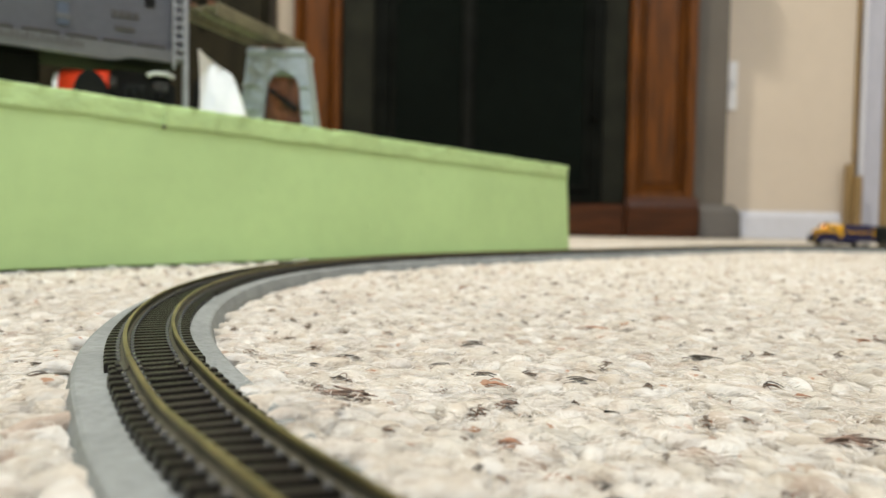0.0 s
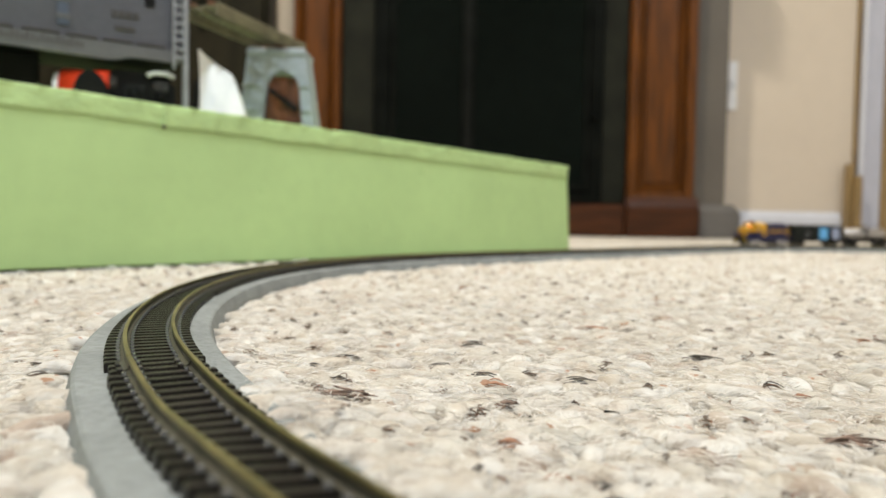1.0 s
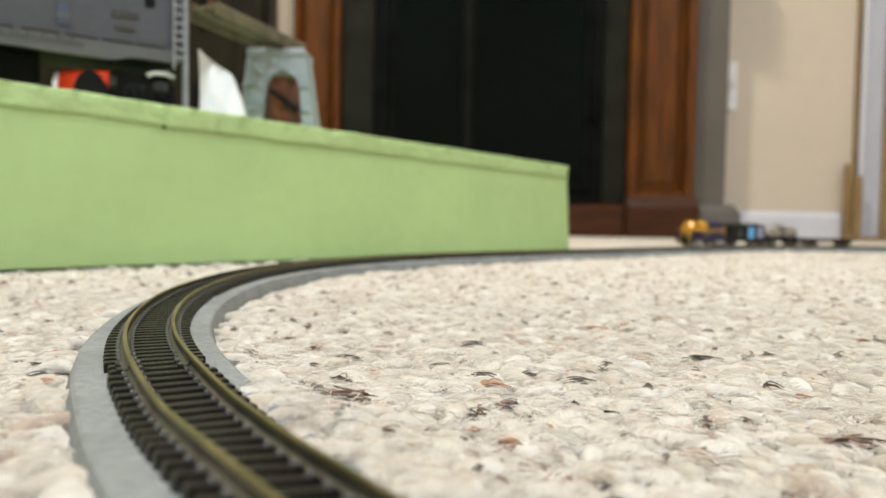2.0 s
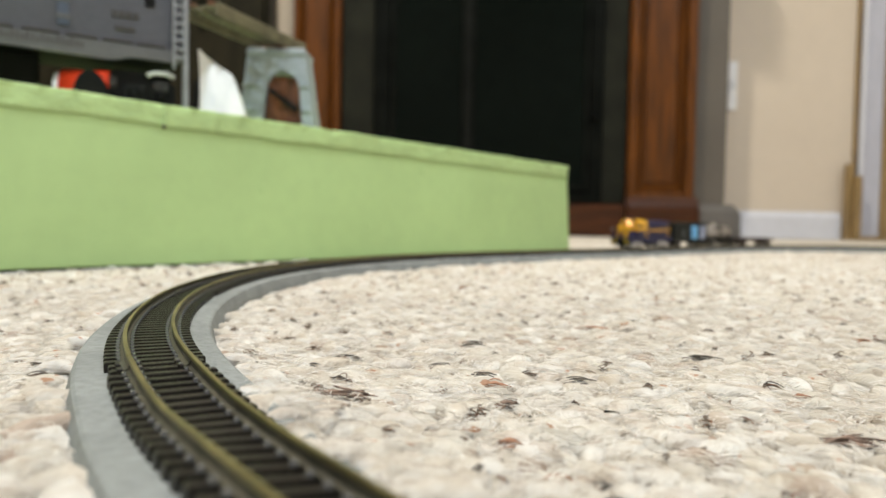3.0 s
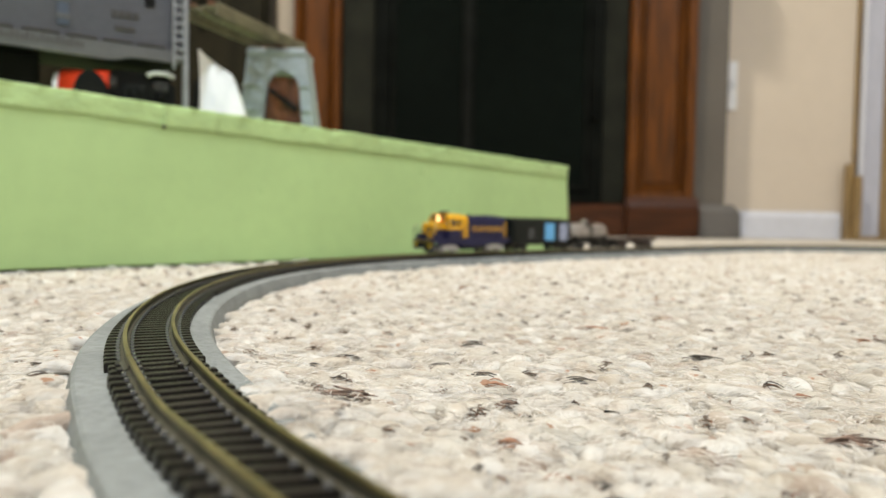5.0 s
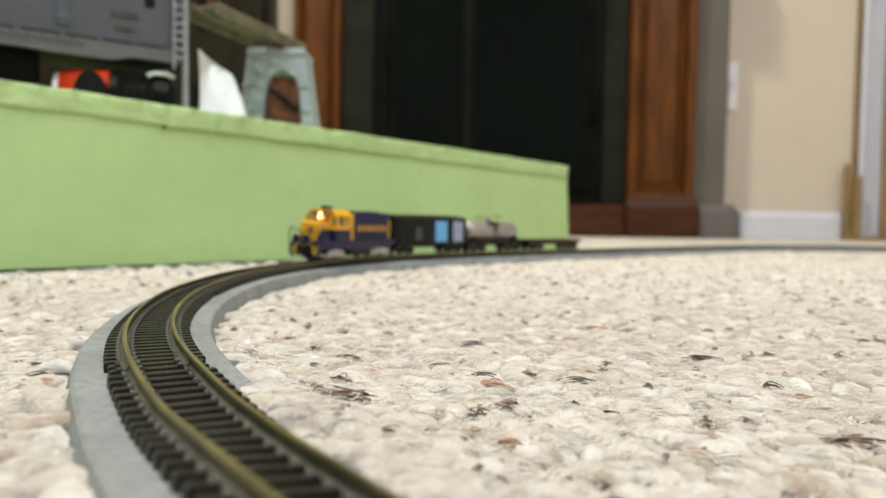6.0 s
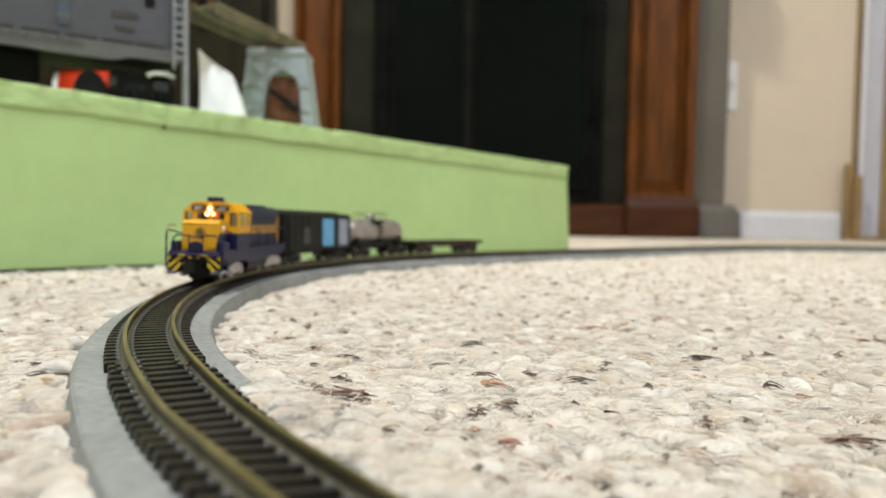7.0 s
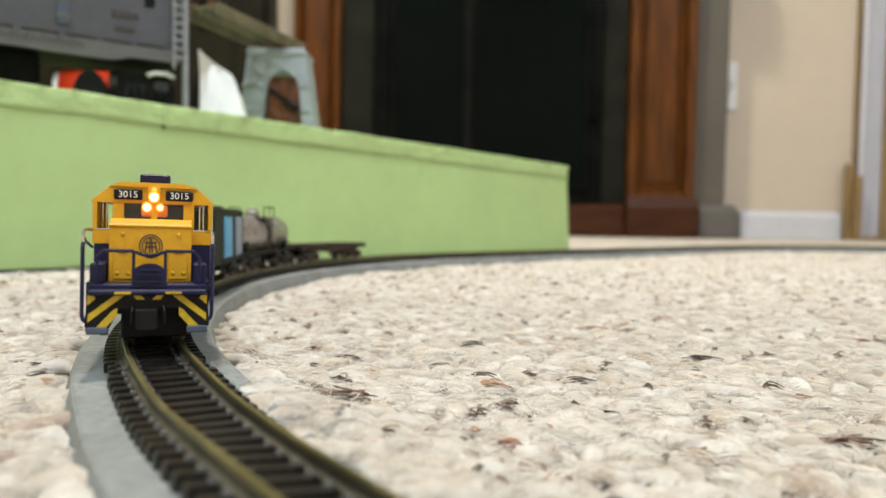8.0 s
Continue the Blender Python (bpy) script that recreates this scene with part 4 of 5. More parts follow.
# cab
cabin = part("cab", mbox(14.0, 28.9, -10.4, 10.4, 11.0, 17.0, 0.15), m_navy, loco, "navy lower cab")
up = bmesh.new()
mbox(28.0, 29.0, -10.7, 10.7, 17.0, 19.7, 0.1, up)               # below the windows
mbox(28.0, 29.0, -10.7, -9.9, 19.7, 24.4, 0.1, up)               # corner posts
mbox(28.0, 29.0, 9.9, 10.7, 19.7, 24.4, 0.1, up)
mbox(28.0, 29.0, -7.3, -5.3, 19.7, 24.4, 0.1, up)                # window posts
mbox(28.0, 29.0, 5.3, 7.3, 19.7, 24.4, 0.1, up)
mbox(28.0, 29.0, -5.3, 5.3, 19.7, 21.5, 0.0, up)
mbox(28.05, 29.0, -0.55, 0.55, 21.5, 24.4, 0.1, up)
mpoly([(-10.7, 24.4), (10.7, 24.4), (7.4, 27.4), (-7.4, 27.4)], 28.0, 29.0, "x", up)
part("cab_front", up, m_yellow, cabin, "yellow cab front")
for side in (-1, 1):
    sw = bmesh.new()
    a, b = (9.9, 10.7) if side > 0 else (-10.7, -9.9)
    mbox(14.0, 28.0, a, b, 17.0, 19.6, 0.1, sw)
    mbox(14.0, 16.0, a, b, 19.6, 24.4, 0.1, sw)
    mbox(20.6, 21.8, a, b, 19.6, 24.4, 0.1, sw)
    mbox(26.4, 28.0, a, b, 19.6, 24.4, 0.1, sw)
    part("cab_side", sw, m_yellow, cabin, "yellow cab side")
    part("window_pane", mbox(16.0, 20.6, a + 0.3, b - 0.3, 19.6, 24.4), m_cabglass, cabin, "clear side window")
    part("window_pane", mbox(21.8, 26.4, a + 0.3, b - 0.3, 19.6, 24.4), m_cabglass, cabin, "clear side window")
    part("window_frame", mtube([(21.6, side * 10.75, 19.6), (26.6, side * 10.75, 19.6), (26.6, side * 10.75, 24.2)], 0.16), m_steel, cabin, "silver window frame")
    part("window_bar", mtube([(28.3, side * 9.0, 19.7), (28.3, side * 9.0, 24.4)], 0.18), m_steel, cabin)
    part("window_bar", mtube([(28.3, side * 8.3, 19.7), (28.3, side * 8.3, 24.4)], 0.18), m_steel, cabin)
    part("front_sill_strip", mbox(28.95, 29.12, side * 8.7 - 1.6, side * 8.7 + 1.6, 19.5, 19.75), m_steel, cabin)
rear = bmesh.new()
mbox(13.6, 14.3, -10.7, 10.7, 17.0, 19.6, 0.1, rear)
for a, b in ((-10.7, -9.9), (9.9, 10.7), (-6.9, 6.9)):
    mbox(13.6, 14.3, a, b, 19.6, 24.4, 0.1, rear)
part("cab_rear", rear, m_yellow, cabin)
# Backing box added so that the middle windows look dark.
part("cab_core", mbox(15.0, 25.5, -5.6, 5.6, 17.0, 24.6, 0.2), m_blackp, cabin, "dark backing box added behind the middle cab windows")
part("cab_roof", mpoly([(-11.0, 24.3), (11.0, 24.3), (11.0, 24.7), (7.6, 27.6), (5.5, 28.0), (-5.5, 28.0), (-7.6, 27.6), (-11.0, 24.7)], 13.4, 28.0, "x"), m_yellow, cabin, "yellow cab roof")
part("roof_lip", mpoly([(-7.8, 27.3), (7.8, 27.3), (5.6, 28.1), (-5.6, 28.1)], 28.0, 29.5, "x"), m_yellow, cabin)
for side in (-1, 1):
    # Glowing block added for the lamp light that bleeds into the cab.
    part("light_guide", mbox(26.3, 27.0, side * 1.3 - 1.1, side * 1.3 + 1.1, 22.0, 24.2, 0.3), m_ember, cabin, "glowing orange block for lamp light bleeding into the cab")
    part("front_window", mbox(28.3, 28.6, side * 2.95 - 2.3, side * 2.95 + 2.3, 21.6, 24.3), m_cabglass, cabin)
    nb = part("number_board", mbox(29.0, 29.9, side * 4.55 - 2.5, side * 4.55 + 2.5, 24.95, 26.75, 0.2), m_blackp, cabin, "black number board")
    lettering("number", "3015", 1.68 * MM, m_whitep, nb, Matrix.Translation((29.95 * MM, side * 4.55 * MM, 25.83 * MM)) @ Matrix.Rotation(math.pi / 2, 4, "Z") @ Matrix.Rotation(math.pi / 2, 4, "X"))
hl = part("headlight_housing", mbox(28.9, 29.7, -1.25, 1.25, 24.6, 27.6, 0.3), m_yellow, cabin)
for z, r, mt in ((26.75, 0.50, m_amber), (25.5, 0.72, m_lamp)):
    smooth(part("headlight_lens", cyl((29.8 * MM, 0, z * MM), "x", r * MM, 0.5 * MM, 16, bevel=0.12 * MM), mt, hl, "lit headlight lens"))
# Glowing amber discs paint the orange halo round the lamps.
smooth(part("lamp_rim", cyl((29.75 * MM, 0, 25.5 * MM), "x", 1.05 * MM, 0.3 * MM, 18, bevel=0.08 * MM), m_amber, hl, "glowing amber disc for the halo round the lamp"))
for side, r in ((-1, 0.62), (1, 0.44)):
    # Glowing disc added for lamp light that leaks out at the windows.
    smooth(part("cab_light", cyl((29.2 * MM, side * 1.15 * MM - 0.1 * MM, 23.7 * MM), "x", r * MM, 0.6 * MM, 14, bevel=0.12 * MM), m_lamp, hl, "glowing disc for light leaking at the cab windows"))
    smooth(part("lamp_rim", cyl((29.1 * MM, side * 1.15 * MM - 0.1 * MM, 23.7 * MM), "x", (r + 0.35) * MM, 0.4 * MM, 16, bevel=0.12 * MM), m_amber, hl, "glowing amber disc for the halo round the lamp"))
part("roof_beacon", mbox(21.5, 26.0, -2.75, 2.75, 28.0, 29.9, 0.3), m_navy, cabin, "navy roof box")

# short nose
nose = part("short_hood", mpoly([(28.95, 11.0), (39.0, 11.0), (39.0, 20.0), (38.2, 21.0), (36.8, 21.5), (28.95, 21.6)], -6.8, 6.8, "y"), m_yellow, loco, "yellow short hood")
part("nose_ledge", mbox(38.6, 39.3, -7.0, 7.0, 20.0, 20.7, 0.25), m_yellow, nose)
part("nose_door", mbox(38.95, 39.25, -6.2, -2.9, 11.4, 16.0, 0.12), m_yellow, nose)
part("nose_door", mbox(38.95, 39.25, 2.9, 6.2, 11.4, 16.0, 0.12), m_yellow, nose)
for y in (-4.6, 4.6):
    part("hinge", mbox(39.0, 39.5, y - 0.8, y + 0.8, 15.8, 16.2, 0.1), m_yellow, nose)
    for dy, z in ((0, 18.9), (0.9, 12.4), (-0.9, 12.4)):
        smooth(part("rivet", cyl((39.15 * MM, (y + dy) * MM, z * MM), "x", 0.38 * MM, 0.5 * MM, 10, bevel=0.12 * MM), m_yellow, nose))
for y in (-6.4, 6.4):
    part("nose_flank", mbox(29.2, 38.7, y * 1.07 - 0.12, y * 1.07 + 0.12, 11.0, 17.0), m_navy, nose)
C = (39.1 * MM, 0, 17.0 * MM)
em = smooth(part("emblem_ring", tube([(C[0], 1.90 * MM * math.cos(a), C[2] + 1.90 * MM * math.sin(a)) for a in [2 * math.pi * i / 36 for i in range(36)]], 0.10 * MM, n=6, closed=True), m_darkline, nose, "dark round emblem"))
smooth(part("inner_ring", tube([(C[0], 1.46 * MM * math.cos(a), C[2] + 1.46 * MM * math.sin(a)) for a in [2 * math.pi * i / 32 for i in range(32)]], 0.09 * MM, n=6, closed=True), m_darkline, em))
for y, z0, z1 in ((-0.92, -0.9, 0.85), (-0.22, -1.15, 1.25), (0.22, -1.15, 1.25), (0.92, -0.9, 0.85)):
    part("emblem_bar", mtube([(39.1, y, 17.0 + z0), (39.1, y * 0.7, 17.0 + z1)], 0.11, 6), m_darkline, em)
for z in (-0.15, 0.55):
    part("emblem_bar", mtube([(39.1, -1.0, 17.0 + z), (39.1, 1.0, 17.0 + z)], 0.10, 6), m_darkline, em)

# front platform, pilot and steps
o = [(-2.7, 10.4)] + [(-2.7 * math.cos(a), 12.5 + 1.8 * math.sin(a)) for a in [math.pi * i / 10 for i in range(11)]] + [(2.7, 10.4)]
st = part("step_plate", mpoly(o, 42.6, 43.6, "x"), m_navy, loco, "navy arched step plate")
for z in (11.3, 12.5, 13.2):
    part("step_ridge", mbox(43.6, 44.1, -2.0 if z < 13 else -1.4, 2.0 if z < 13 else 1.4, z - 0.12, z + 0.12, 0.05), m_navy, st)
part("anticlimber", mbox(42.0, 45.6, -9.3, 9.3, 9.3, 10.2, 0.25), m_navy, loco)
pil = part("pilot", mbox(43.0, 44.4, -9.7, 9.7, 6.9, 9.4, 0.15), m_blackp, loco, "black pilot with yellow stripes")
for side in (-1, 1):
    part("pilot_wing", mpoly([(side * 4.6, 7.0), (side * 9.7, 7.0), (side * 9.9, 4.2), (side * 9.0, 3.4), (side * 6.4, 3.4)], 43.0, 44.4, "x"), m_blackp, pil)
    for q in ([(9.4, 4.9), (9.4, 6.1), (5.4, 9.2), (3.8, 9.2)], [(8.6, 3.6), (7.0, 3.6), (4.9, 5.9), (4.9, 7.2), (5.6, 6.8)], [(9.5, 7.6), (9.5, 9.2), (8.6, 9.2), (8.2, 8.7)], [(2.4, 9.2), (1.2, 9.2), (0.6, 8.5), (1.9, 8.5)]):
        part("warning_stripe", mpoly([(side * a, b) for a, b in q], 44.4, 44.55, "x"), m_stripe, pil, "yellow warning stripe")
    for z, y0 in ((9.8, 0),):
        part("step_edge", mbox(45.55, 45.75, side * 4.0 - 1.3, side * 4.0 + 1.3, 9.5, 9.9), m_stripe, pil)
    part("boarding_step", mbox(37.5, 44.2, side * 8.4 - 1.5, side * 8.4 + 1.5, 3.3, 4.0, 0.15), m_silverp, pil, "grey boarding step")
    part("step_front", mbox(44.3, 45.3, side * 7.9 - 1.7, side * 7.9 + 1.7, 3.0, 4.1, 0.2), m_bluegrey, pil, "blue-grey step edge")
    part("boarding_step", mbox(37.5, 43.0, side * 8.6 - 1.2, side * 8.6 + 1.2, 6.3, 6.9, 0.15), m_navy, pil)
    part("step_side", mbox(36.8, 37.5, side * 8.6 - 1.2, side * 8.6 + 1.2, 3.3, 9.4, 0.1), m_navy, pil)
    part("corner_handrail", mtube([(44.2, side * 9.6, 4.9), (44.4, side * 10.1, 5.3), (44.4, side * 10.3, 6.0), (44.2, side * 10.3, 17.0), (43.2, side * 10.3, 18.0), (41.2, side * 10.4, 18.0)], 0.34), m_navy, loco, "navy handrail")
    part("grab_iron", mtube([(43.7, side * 10.3, 16.4), (43.7, side * 10.3, 19.0), (43.2, side * 10.2, 19.5), (41.0, side * 10.0, 19.6), (39.2, side * 9.4, 19.6)], 0.26), m_steel, loco, "bright steel grab iron")
    part("side_handrail", mtube([(41.2, side * 10.6, 18.0), (29.6, side * 10.6, 16.4)], 0.24), m_navy, loco)
    part("front_post", mtube([(43.2, side * 2.55, 10.9), (43.2, side * 2.55, 16.3)], 0.28), m_navy, loco)
    part("front_post", mtube([(43.2, side * 8.2, 10.9), (43.2, side * 8.2, 15.4)], 0.28), m_navy, loco)
    part("front_rail", mtube([(43.2, side * 8.2, 15.3), (43.2, side * 7.2, 16.3), (43.2, side * 2.5, 16.3)], 0.28), m_navy, loco)
    part("walkway_rail", mtube([(13, side * 9.6, 18.2), (-41, side * 9.6, 18.2)], 0.22), m_navy, loco)
    for x in range(-40, 13, 13):
        part("stanchion", mtube([(x, side * 9.6, 10.8), (x, side * 9.6, 18.2)], 0.2), m_navy, loco)
    part("front_corner_panel", mbox(34.0, 42.8, side * 8.3 - 1.1, side * 8.3 + 1.1, 11.0, 14.2, 0.2), m_navy, loco)
part("front_chain", mtube([(43.2, -2.5, 16.2), (43.2, -1.2, 15.7), (43.2, 0, 15.55), (43.2, 1.2, 15.7), (43.2, 2.5, 16.2)], 0.26), m_navy, loco)
part("air_hose", mtube([(44.4, 2.4, 7.6), (45.2, 2.6, 6.6), (45.3, 2.6, 4.6)], 0.24), m_blackp, loco)
part("air_hose", mtube([(44.4, -2.4, 7.6), (45.2, -2.6, 6.6), (45.3, -2.6, 4.6)], 0.24), m_blackp, loco)
coupler(loco, 43.0, 1)
coupler(loco, -43.0, -1)
ft = truck(loco, 0, 26.0, m_silverp, 7.4, 1.1, 2.4)
part("end_beam", mbox(10.2, 11.6, -5.4, 5.4, 1.2, 6.6, 0.3), m_blackp, ft)
part("gear_case", mbox(3.0, 10.2, -2.9, 2.9, 1.0, 6.4, 0.4), m_blackp, ft)
truck(loco, 0, -26.0, m_silverp, 7.4, 1.1, 2.4)

# the body above the walkway is stretched and the whole slimmed to fit the camera's view
TALL, SLIM = 0.020, 0.957
for ob in loco.children_recursive:
    if ob.name.split(".")[0] == "truck" or ob.parent.name.split(".")[0] == "truck":
        continue
    if ob.name.split(".")[0] == "number":
        x, y, z = ob.matrix_basis.translation
        ob.matrix_basis = Matrix.Translation((0, (SLIM - 1) * y, TALL * (z - 0.010))) @ ob.matrix_basis
    else:
        for v in ob.data.vertices:
            v.co.y *= SLIM
            v.co.z += TALL * max(0.0, v.co.z - 0.010)

# -- box car, 82 mm long
bc = thing("box_car", "black model box car with blue and pale doors", "model freight car")
vehicles.append((bc, 0.1175, 0.0250, -0.0014, 0.6))
body = mpoly([(-8.9, 6.4), (8.9, 6.4), (8.9, 24.6), (8.2, 25.6), (0, 26.6), (-8.2, 25.6), (-8.9, 24.6)], -40.0, 39.5, "x")
bmesh.ops.bevel(body, geom=[e for e in body.edges if abs(e.verts[0].co.x - e.verts[1].co.x) < 1e-6], offset=0.9 * MM, segments=2, affect="EDGES", profile=0.5)
bb = part("body", body, m_blackish, bc)
part("roof_walk", mbox(-37, 37, -1.5, 1.5, 26.5, 27.1, 0.1), m_blackish, bb)
for side in (-1, 1):
    for i in range(11):
        x = -37 + i * 7.2
        if not -26 < x < 8:
            part("rib", mbox(x - 0.35, x + 0.35, side * 8.95 - 0.2, side * 8.95 + 0.2, 7.0, 24.4, 0.1), m_blackish, bb)
    part("door", mbox(-15.8, -2.4, side * 9.05 - 0.3, side * 9.05 + 0.3, 8.4, 23.0, 0.5), m_blue, bb, "sky blue sliding door")
    part("door", mbox(-34.6, -23.0, side * 9.05 - 0.3, side * 9.05 + 0.3, 8.4, 23.0, 0.5), m_pale, bb, "pale lilac door")
    part("door_track", mbox(-36, 2, side * 9.2 - 0.3, side * 9.2 + 0.3, 7.2, 7.9, 0.1), m_blackp, bb)
    for z in (10.5, 12.6, 14.7, 16.8):
        part("letter_bar", mbox(12.0, 20.0 - (z % 2) * 2, side * 8.96 - 0.12, side * 8.96 + 0.12, z, z + 1.2), m_grey_sill, bb)
    lad = part("ladder", mtube([(37.6, side * 9.4, 7.0), (37.6, side * 9.4, 24.5)], 0.2, 6), m_blackp, bb)
    part("stringer", mtube([(34.6, side * 9.4, 7.0), (34.6, side * 9.4, 24.5)], 0.2, 6), m_blackp, lad)
    for i in range(6):
        part("rung", mtube([(34.6, side * 9.4, 8.2 + i * 3), (37.6, side * 9.4, 8.2 + i * 3)], 0.16, 5), m_blackp, lad)
part("brake_wheel", cyl((-40.2 * MM, 3 * MM, 20 * MM), "x", 1.8 * MM, 0.6 * MM, 16), m_blackp, bb)
part("underframe", mbox(-38, 38, -4, 4, 4.8, 6.4, 0.2), m_blackp, bc)
coupler(bc, 38.0, 1)
coupler(bc, -38.0, -1)
truck(bc, 1, 27.0, m_blackp, 5.2)
truck(bc, 1, -27.0, m_blackp, 5.2)

# -- tank car, 66 mm long
tc = thing("tank_car", "silver model tank car with a black frame and dome platform", "model freight car")
vehicles.append((tc, 0.1935, 0.0205, -0.0030, 0.8))
tank = bmesh.new()
prof = [(-29.5, 2.5), (-29.0, 5.0), (-27.8, 7.0), (-26.0, 7.9), (26.0, 7.9), (27.8, 7.0), (29.0, 5.0), (29.5, 2.5)]
rings = [[tank.verts.new((x * MM, r * MM * math.cos(2 * math.pi * j / 32), (15.6 + r * math.sin(2 * math.pi * j / 32)) * MM)) for j in range(32)] for x, r in prof]
for a, b in zip(rings, rings[1:]):
    for j in range(32):
        tank.faces.new((a[j], a[(j + 1) % 32], b[(j + 1) % 32], b[j]))
tank.faces.new(rings[0])
tank.faces.new(rings[-1][::-1])
tk = smooth(part("tank", tank, m_tank, tc, "silver tank"))
for x in (-13, 13):
    smooth(part("weld_band", cyl((x * MM, 0, 15.6 * MM), "x", 8.02 * MM, 0.5 * MM, 32), m_tank, tk))
smooth(part("tank_strap", cyl((0, 0, 15.6 * MM), "x", 8.15 * MM, 1.6 * MM, 32), m_blackp, tk, "black strap"))
smooth(part("dome", cyl((0, 0, 24.4 * MM), "z", 3.2 * MM, 3.6 * MM, 20, bevel=0.6 * MM), m_tank, tk))
smooth(part("dome_cap", cyl((0, 0, 26.6 * MM), "z", 2.3 * MM, 1.0 * MM, 20, bevel=0.3 * MM), m_steel, tk))
for side in (-1, 1):
    pf = part("dome_platform", mbox(-6.5, 6.5, side * 6.2 - 1.9, side * 6.2 + 1.9, 22.2, 22.8, 0.1), m_blackp, tk, "black dome platform")
    part("platform_rail", mtube([(-6.2, side * 7.9, 22.6), (-6.2, side * 7.9, 27.4), (6.2, side * 7.9, 27.4), (6.2, side * 7.9, 22.6)], 0.26, 6), m_blackp, pf)
    part("platform_post", mtube([(0, side * 7.9, 22.6), (0, side * 7.9, 27.4)], 0.24, 6), m_blackp, pf)
    part("tank_ladder", mtube([(1.5, side * 8.4, 22.6), (1.5, side * 9.3, 8.0)], 0.24, 6), m_blackp, tc)
    part("tank_ladder", mtube([(-1.5, side * 8.4, 22.6), (-1.5, side * 9.3, 8.0)], 0.24, 6), m_blackp, tc)
    part("side_rail", mtube([(-31, side * 8.8, 11.2), (31, side * 8.8, 11.2)], 0.22, 6), m_blackp, tc)
    part("running_board", mbox(-32.5, 32.5, side * 8.2 - 1.2, side * 8.2 + 1.2, 7.4, 8.2, 0.1), m_blackp, tc)
    for x in (-24, 24):
        part("saddle", mpoly([(side * 2.0, 7.0), (side * 8.0, 7.0), (side * 7.4, 12.6), (side * 4.0, 8.6)], x - 2, x + 2, "x"), m_blackp, tc)
part("underframe", mbox(-33, 33, -3.4, 3.4, 5.0, 7.9, 0.3), m_blackp, tc)
coupler(tc, 32.0, 1)
coupler(tc, -32.0, -1)
truck(tc, 2, 20.5, m_blackp, 5.2)
truck(tc, 2, -20.5, m_blackp, 5.2)

# -- flat car, 82 mm long
fc = thing("flat_car", "empty dark brown model flat car with plank deck", "model freight car")
vehicles.append((fc, 0.2705, 0.0250, -0.0024, 0.0))
for i in range(19):
    x = -39 + i * 4.1
    part("deck_plank", mbox(x + 0.1, x + 4.0, -8.8, 8.8, 8.3, 9.3 + 0.08 * (i % 3), 0.1), m_deck, fc)
for side in (-1, 1):
    sl = part("side_sill", mpoly([(-39, 8.3), (39, 8.3), (39, 6.9), (16, 6.5), (12, 5.2), (-12, 5.2), (-16, 6.5), (-39, 6.9)], side * 8.5 - 0.4, side * 8.5 + 0.4, "y"), m_deck, fc)
    for i in range(10):
        part("stake_pocket", mbox(-37 + i * 8.0, -35.6 + i * 8.0, side * 9.0 - 0.3, side * 9.0 + 0.3, 7.0, 8.8, 0.1), m_deck, sl)
part("centre_sill", mbox(-38, 38, -2.6, 2.6, 5.0, 8.2, 0.2), m_blackp, fc)
coupler(fc, 37.0, 1)
coupler(fc, -37.0, -1)
truck(fc, 3, 25.0, m_deck, 5.2)
truck(fc, 3, -25.0, m_deck, 5.2)

# ---- carpet pile ----
def inside_platform(x, y):
    dx, dy = x + 0.232, y - 0.368
    c, s = math.cos(radians(50.63)), math.sin(radians(50.63))
    u, v = dx * c + dy * s, -dx * s + dy * c
    return (u > -0.55) & (u < 0.598) & (v > 0.001) & (v < 0.449)


def beside_track(x, y):
    """Distance to the track's centre line (up to 60 mm), and how far the pile stands up beside the roadbed."""
    d, near_i = np.full(len(x), 0.06), np.zeros(len(x), int)
    for i in range(0, len(TS), 2):
        near = np.nonzero((np.abs(x - TX[i]) < 0.06) & (np.abs(y - TY[i]) < 0.06))[0]
        r = np.hypot(x[near] - TX[i], y[near] - TY[i])
        win = near[r < d[near]]
        d[win], near_i[win] = r[r < d[near]], i
    side = np.sign(-(x - TX[near_i]) * np.sin(TA[near_i]) + (y - TY[near_i]) * np.cos(TA[near_i]))
    edge = 0.0048 + TZ[near_i] + side * 0.0142 * np.sin(TB[near_i])
    # Pile raised at the near inner side to hide the roadbed from the camera.
    hide_bed = np.where(side < 0, np.clip((0.012 - TS[near_i]) / 0.035, 0, 1), 0)
    up = np.maximum(edge - 0.0014 + 0.0020 * hide_bed, 0) * np.exp(-np.maximum(d - 0.0150, 0) / 0.011)
    # Pile lowered at the far inner side so the camera sees more roadbed.
    pile_drop = np.where(side < 0, np.clip((TS[near_i] - 0.05) / 0.10, 0, 1), 0)
    return d, np.where(d < 0.059, up * (1 - 0.9 * pile_drop), 0), hide_bed - 0.45 * pile_drop


